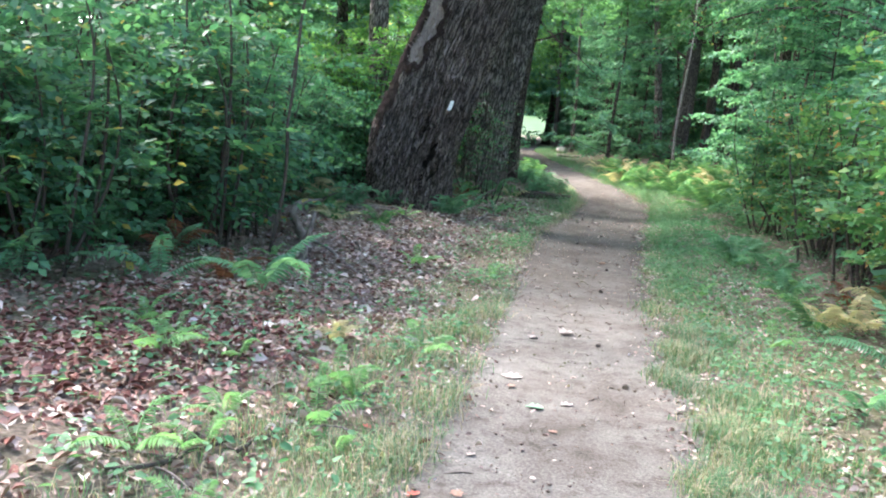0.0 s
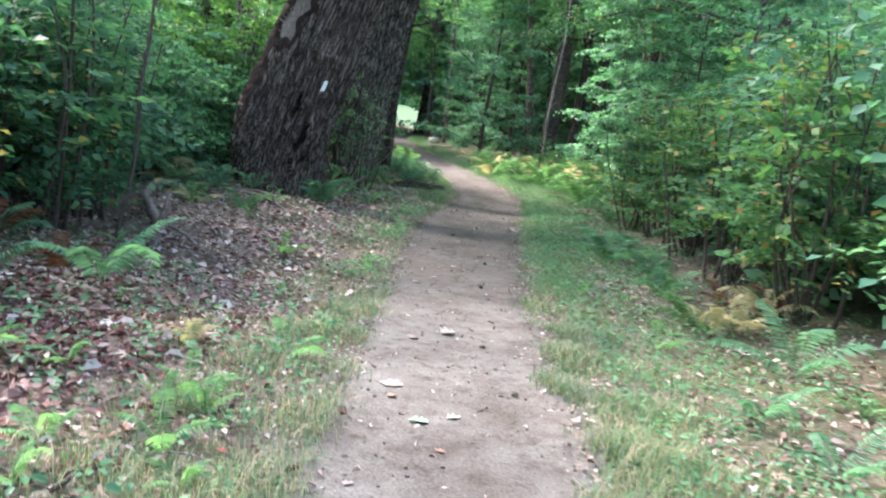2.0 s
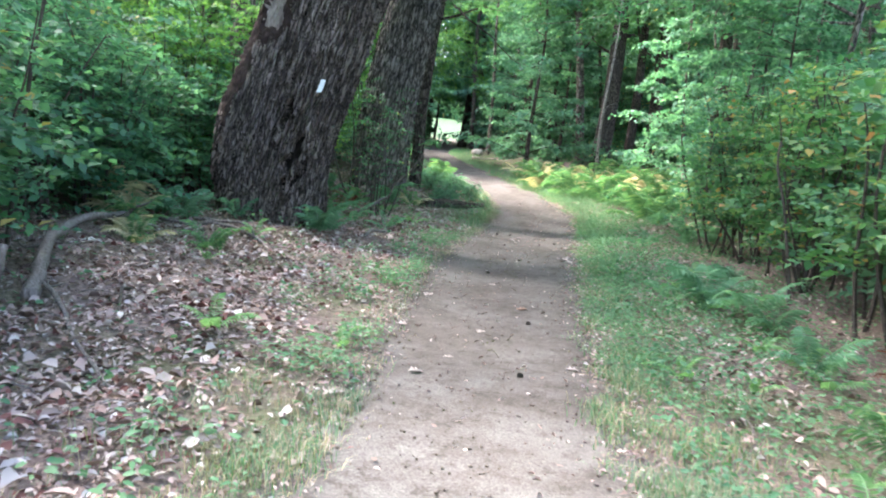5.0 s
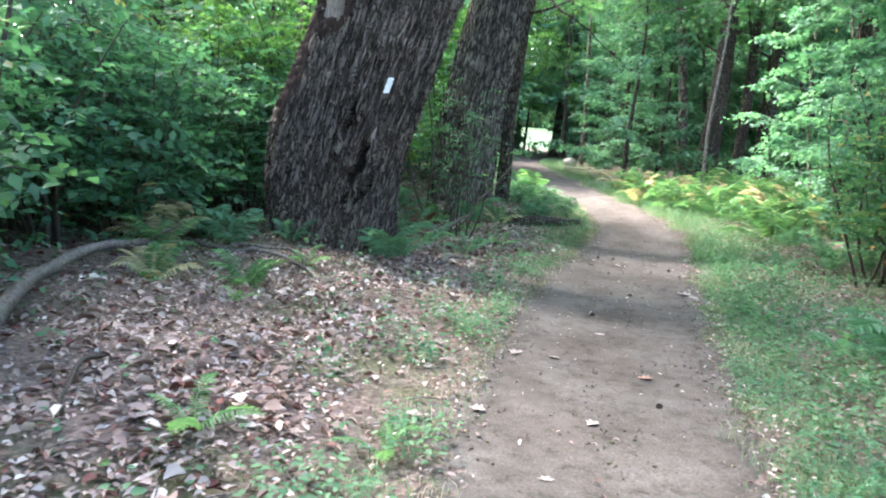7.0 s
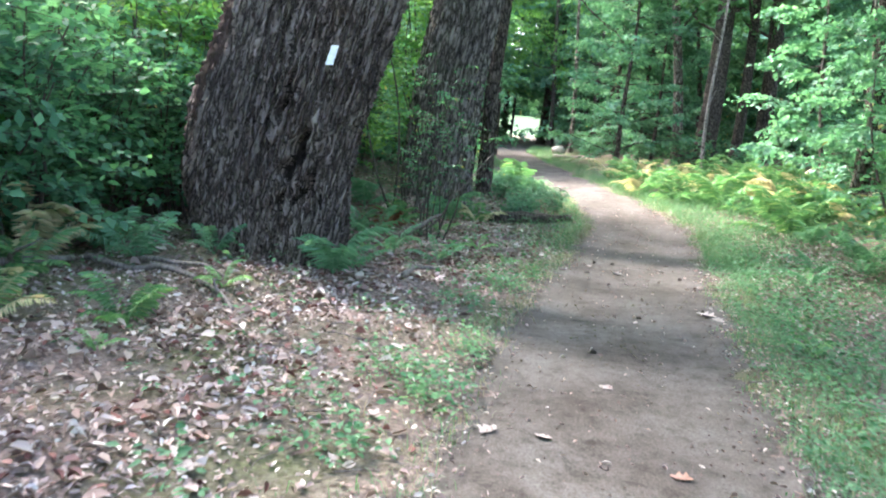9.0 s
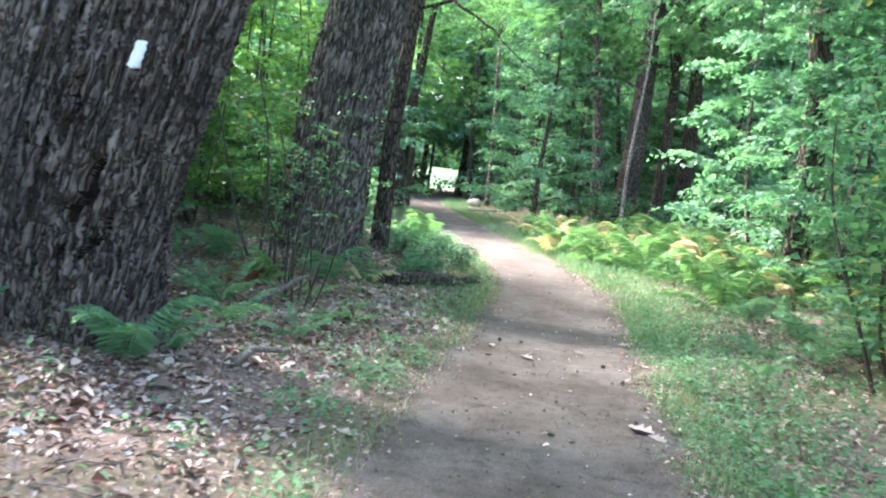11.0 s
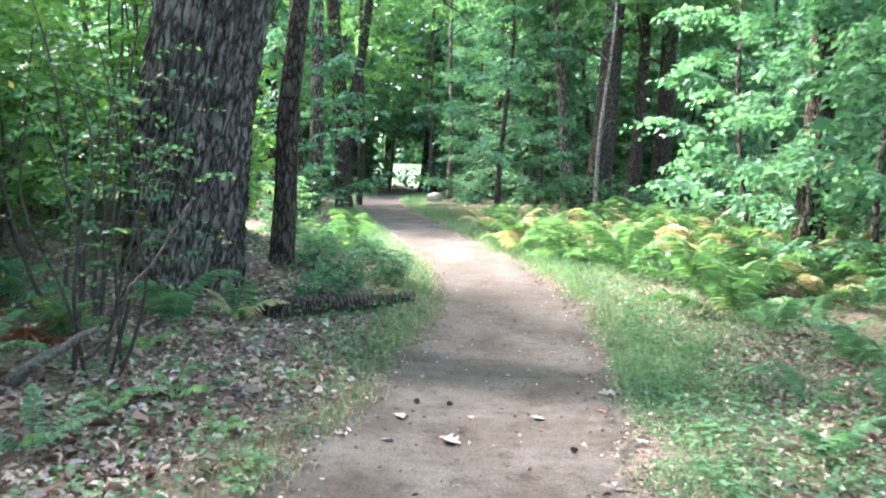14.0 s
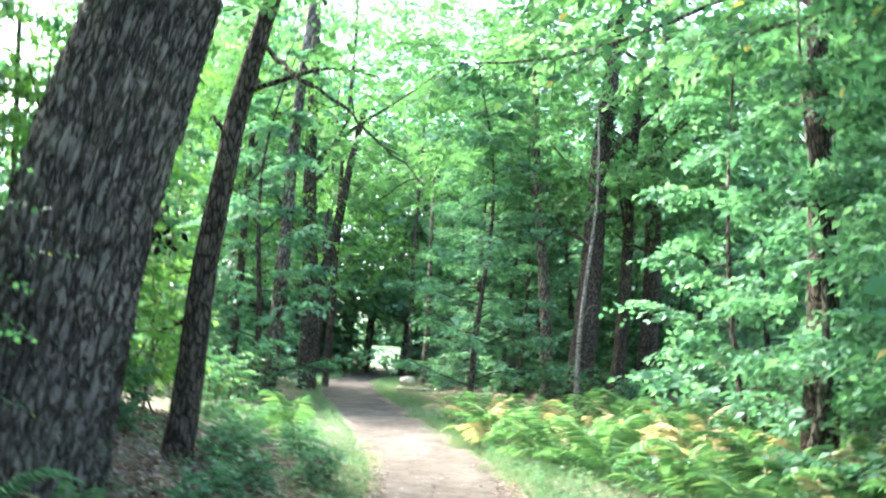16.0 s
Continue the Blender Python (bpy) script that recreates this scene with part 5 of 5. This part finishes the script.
def boulder():
    bm = bmesh.new()
    bmesh.ops.create_icosphere(bm, subdivisions=3, radius=1)
    for v in bm.verts:
        n = 1 + 0.25 * noise.noise(v.co * 1.6)
        v.co = Vector((v.co.x * 0.3 * n, v.co.y * 0.26 * n, v.co.z * 0.2 * n))
    me = bpy.data.meshes.new("boulder")
    bm.to_mesh(me)
    bm.free()
    me.materials.append(STONE)
    me.shade_smooth()
    ob = tagged(new("boulder", me), "grey boulder beside the path", "rock")
    ob.location = (-6.75, 41.2, float(height(-6.75, 41.2)) + 0.1)


boulder()


# ---- single leaves and cones on the path ----
PALE_LEAF = plain("pale_dry_leaf", (0.20, 0.16, 0.14), (0.38, 0.33, 0.295), 30, 0.7)
BROWN_LEAF = plain("brown_dry_leaf", (0.16, 0.09, 0.06), (0.32, 0.2, 0.15), 30, 0.7)
RED_LEAF = plain("red_leaf", (0.28, 0.06, 0.045), (0.45, 0.14, 0.1), 30, 0.6)
GREEN_LEAF = plain("fallen_green_leaf", (0.14, 0.26, 0.16), (0.24, 0.36, 0.24), 30, 0.5)


def oak_leaf(x, y, size, mat, label, seed):
    """A lobed, curled leaf lying on the ground."""
    r = np.random.default_rng(seed)
    t = np.linspace(0, 1, 13)
    w = 0.30 * np.sin(np.pi * t ** 0.85) * (1 + 0.42 * np.cos(t * 6.3 * 3.2)) + 0.015
    zc = 0.22 * (t - 0.5) ** 2 * r.uniform(0.3, 1.6)
    mid = np.stack([t - 0.5, 0.03 * np.sin(t * 5), zc], 1)
    lift = w * r.uniform(0.15, 0.6)
    up = mid + np.stack([0.10 * w, w, lift], 1)
    dn = mid + np.stack([0.10 * w, -w, lift * r.uniform(0.4, 1.3)], 1)
    v = np.concatenate([up, mid, dn]) * size
    v = np.concatenate([v, v - [0, 0, 0.0015]])
    n = 13
    i = np.arange(n - 1)
    top = np.concatenate([np.stack([i, i + n, i + n + 1, i + 1], 1), np.stack([i + n, i + 2 * n, i + 2 * n + 1, i + n + 1], 1)])
    ob = tagged(new("fallen_leaf", mesh_of("fallen_leaf", v, np.concatenate([top, top[:, ::-1] + 3 * n]), mat, True)), label, "leaf", "single leaves on the path")
    ob.location = (x, y, float(height(x, y)) + 0.024)
    ob.rotation_euler = (r.uniform(-0.1, 0.1), r.uniform(-0.1, 0.1), r.uniform(0, 6.28))


for i, (x, y, s, m, label) in enumerate((
        (0.41, 5.16, 0.15, PALE_LEAF, "large pale dry oak leaf on the path"),
        (0.48, 6.58, 0.16, PALE_LEAF, "pale dry leaf on the path"),
        (0.29, 6.26, 0.08, PALE_LEAF, "pale dry leaf on the path"),
        (1.56, 5.29, 0.10, PALE_LEAF, "pale dry leaf at the path edge"),
        (0.69, 4.62, 0.11, GREEN_LEAF, "fallen blue-green leaf on the path"),
        (0.85, 4.76, 0.09, PALE_LEAF, "pale dry leaf on the path"),
        (-0.25, 6.85, 0.13, PALE_LEAF, "pale dry leaf at the path edge"),
        (0.46, 4.96, 0.07, BROWN_LEAF, "brown curled leaf on the path"),
        (0.01, 3.81, 0.06, RED_LEAF, "small bright red fallen leaf"),
        (0.66, 3.33, 0.08, BROWN_LEAF, "brown curled leaf on the path"),
        (0.50, 3.23, 0.07, RED_LEAF, "red fallen leaf on the path"),
        (0.87, 4.29, 0.06, BROWN_LEAF, "brown fallen leaf on the path"),
        (1.48, 5.01, 0.07, PALE_LEAF, "pale dry leaf at the path edge"),
        (-0.54, 4.47, 0.16, BROWN_LEAF, "large curled dark leaf in the grass"),
        (0.26, 6.33, 0.07, PALE_LEAF, "pale dry leaf on the path"),
        (0.58, 3.78, 0.06, PALE_LEAF, "pale dry leaf on the path"),
        (-0.19, 8.48, 0.10, PALE_LEAF, "pale dry leaf on the path"),
        (-0.04, 9.80, 0.09, PALE_LEAF, "pale dry leaf on the path"),
        (-0.39, 12.09, 0.11, PALE_LEAF, "pale dry leaf on the path"),
        (0.10, 14.63, 0.20, PALE_LEAF, "large whitish dry leaf at the path edge"),
        (0.20, 14.50, 0.13, PALE_LEAF, "whitish dry leaf at the path edge"),
        (-1.73, 9.93, 0.13, PALE_LEAF, "pale dry leaf beside the path"),
        (-1.50, 13.60, 0.14, PALE_LEAF, "pale dry leaf beside the path"),
        (-0.93, 16.65, 0.15, PALE_LEAF, "pale dry leaf on the path"),
        (-0.07, 18.01, 0.16, PALE_LEAF, "pale dry leaf at the path edge"),
        (0.11, 10.89, 0.10, BROWN_LEAF, "brown dry leaf on the path"),
        (-0.81, 11.05, 0.12, PALE_LEAF, "pale dry leaf beside the path"),
        (-1.37, 10.92, 0.10, PALE_LEAF, "pale dry leaf beside the path"),
        (-0.55, 11.11, 0.10, PALE_LEAF, "pale dry leaf on the path"),
        (-1.34, 17.06, 0.12, PALE_LEAF, "pale dry leaf on the path"),
        (-1.27, 16.57, 0.08, PALE_LEAF, "pale dry leaf on the path"),
        (-0.50, 17.29, 0.10, PALE_LEAF, "pale dry leaf on the path"),
        (-0.90, 17.18, 0.07, PALE_LEAF, "pale dry leaf on the path"),
        (-0.11, 17.54, 0.08, RED_LEAF, "reddish fallen leaf at the path edge"),
        (-1.55, 16.55, 0.09, PALE_LEAF, "yellowed leaf beside the path"),
        (-0.09, 8.93, 0.08, PALE_LEAF, "pale dry leaf on the path"),
        (0.74, 8.98, 0.09, PALE_LEAF, "pale dry leaf at the path edge"),
        (-0.46, 7.78, 0.15, PALE_LEAF, "large pale dry leaf beside the path"),
        (-0.91, 9.39, 0.12, PALE_LEAF, "pale dry leaf beside the path"),
        (-0.65, 9.66, 0.10, PALE_LEAF, "pale dry leaf at the path edge"))):
    oak_leaf(x, y, s, m, label, 900 + i)


def pine_cone():
    """A small dark cone of overlapping scales."""
    v, f, o = [], [], 0
    for k in range(34):
        u, a = k / 34, k * 2.4
        rad = 0.011 * math.sin(math.pi * (0.12 + 0.82 * u)) + 0.003
        p = np.array([0.038 * (u - 0.5), rad * math.cos(a), rad * math.sin(a) + 0.011])
        n = np.array([0.4, math.cos(a), math.sin(a)])
        s = np.array([0, -math.sin(a), math.cos(a)]) * 0.005
        v += [p - s - n * 0.006, p + s - n * 0.006, p + s * 0.6 + n * 0.006, p - s * 0.6 + n * 0.006, p - n * 0.008 + [0.006, 0, 0]]
        f += [[o, o + 1, o + 2, o + 3], [o + 1, o, o + 4, o + 4]]
        o += 5
    quads = np.array(f[0::2])
    tris = np.array([q[:3] for q in f[1::2]])
    return tagged(new("pine_cone", mesh_of("pine_cone", np.array(v), [quads, tris], TWIG)), "small dark pine cone lying on the path", "pine cone", "pine cones on the path")


cone = pine_cone()
r = np.random.default_rng(93)
for i, (x, y) in enumerate(((0.79, 6.29), (1.12, 5.30), (-0.59, 12.88), (0.44, 8.69), (0.26, 10.29), (-0.43, 14.25), (-1.10, 17.45), (-0.24, 16.68), (-1.32, 17.43))):
    m = pose(x, y, float(height(x, y)) + 0.02, 0, 0, r.uniform(0, 360))
    if i:
        copy_thing(cone, m)
    else:
        cone.matrix_basis = m
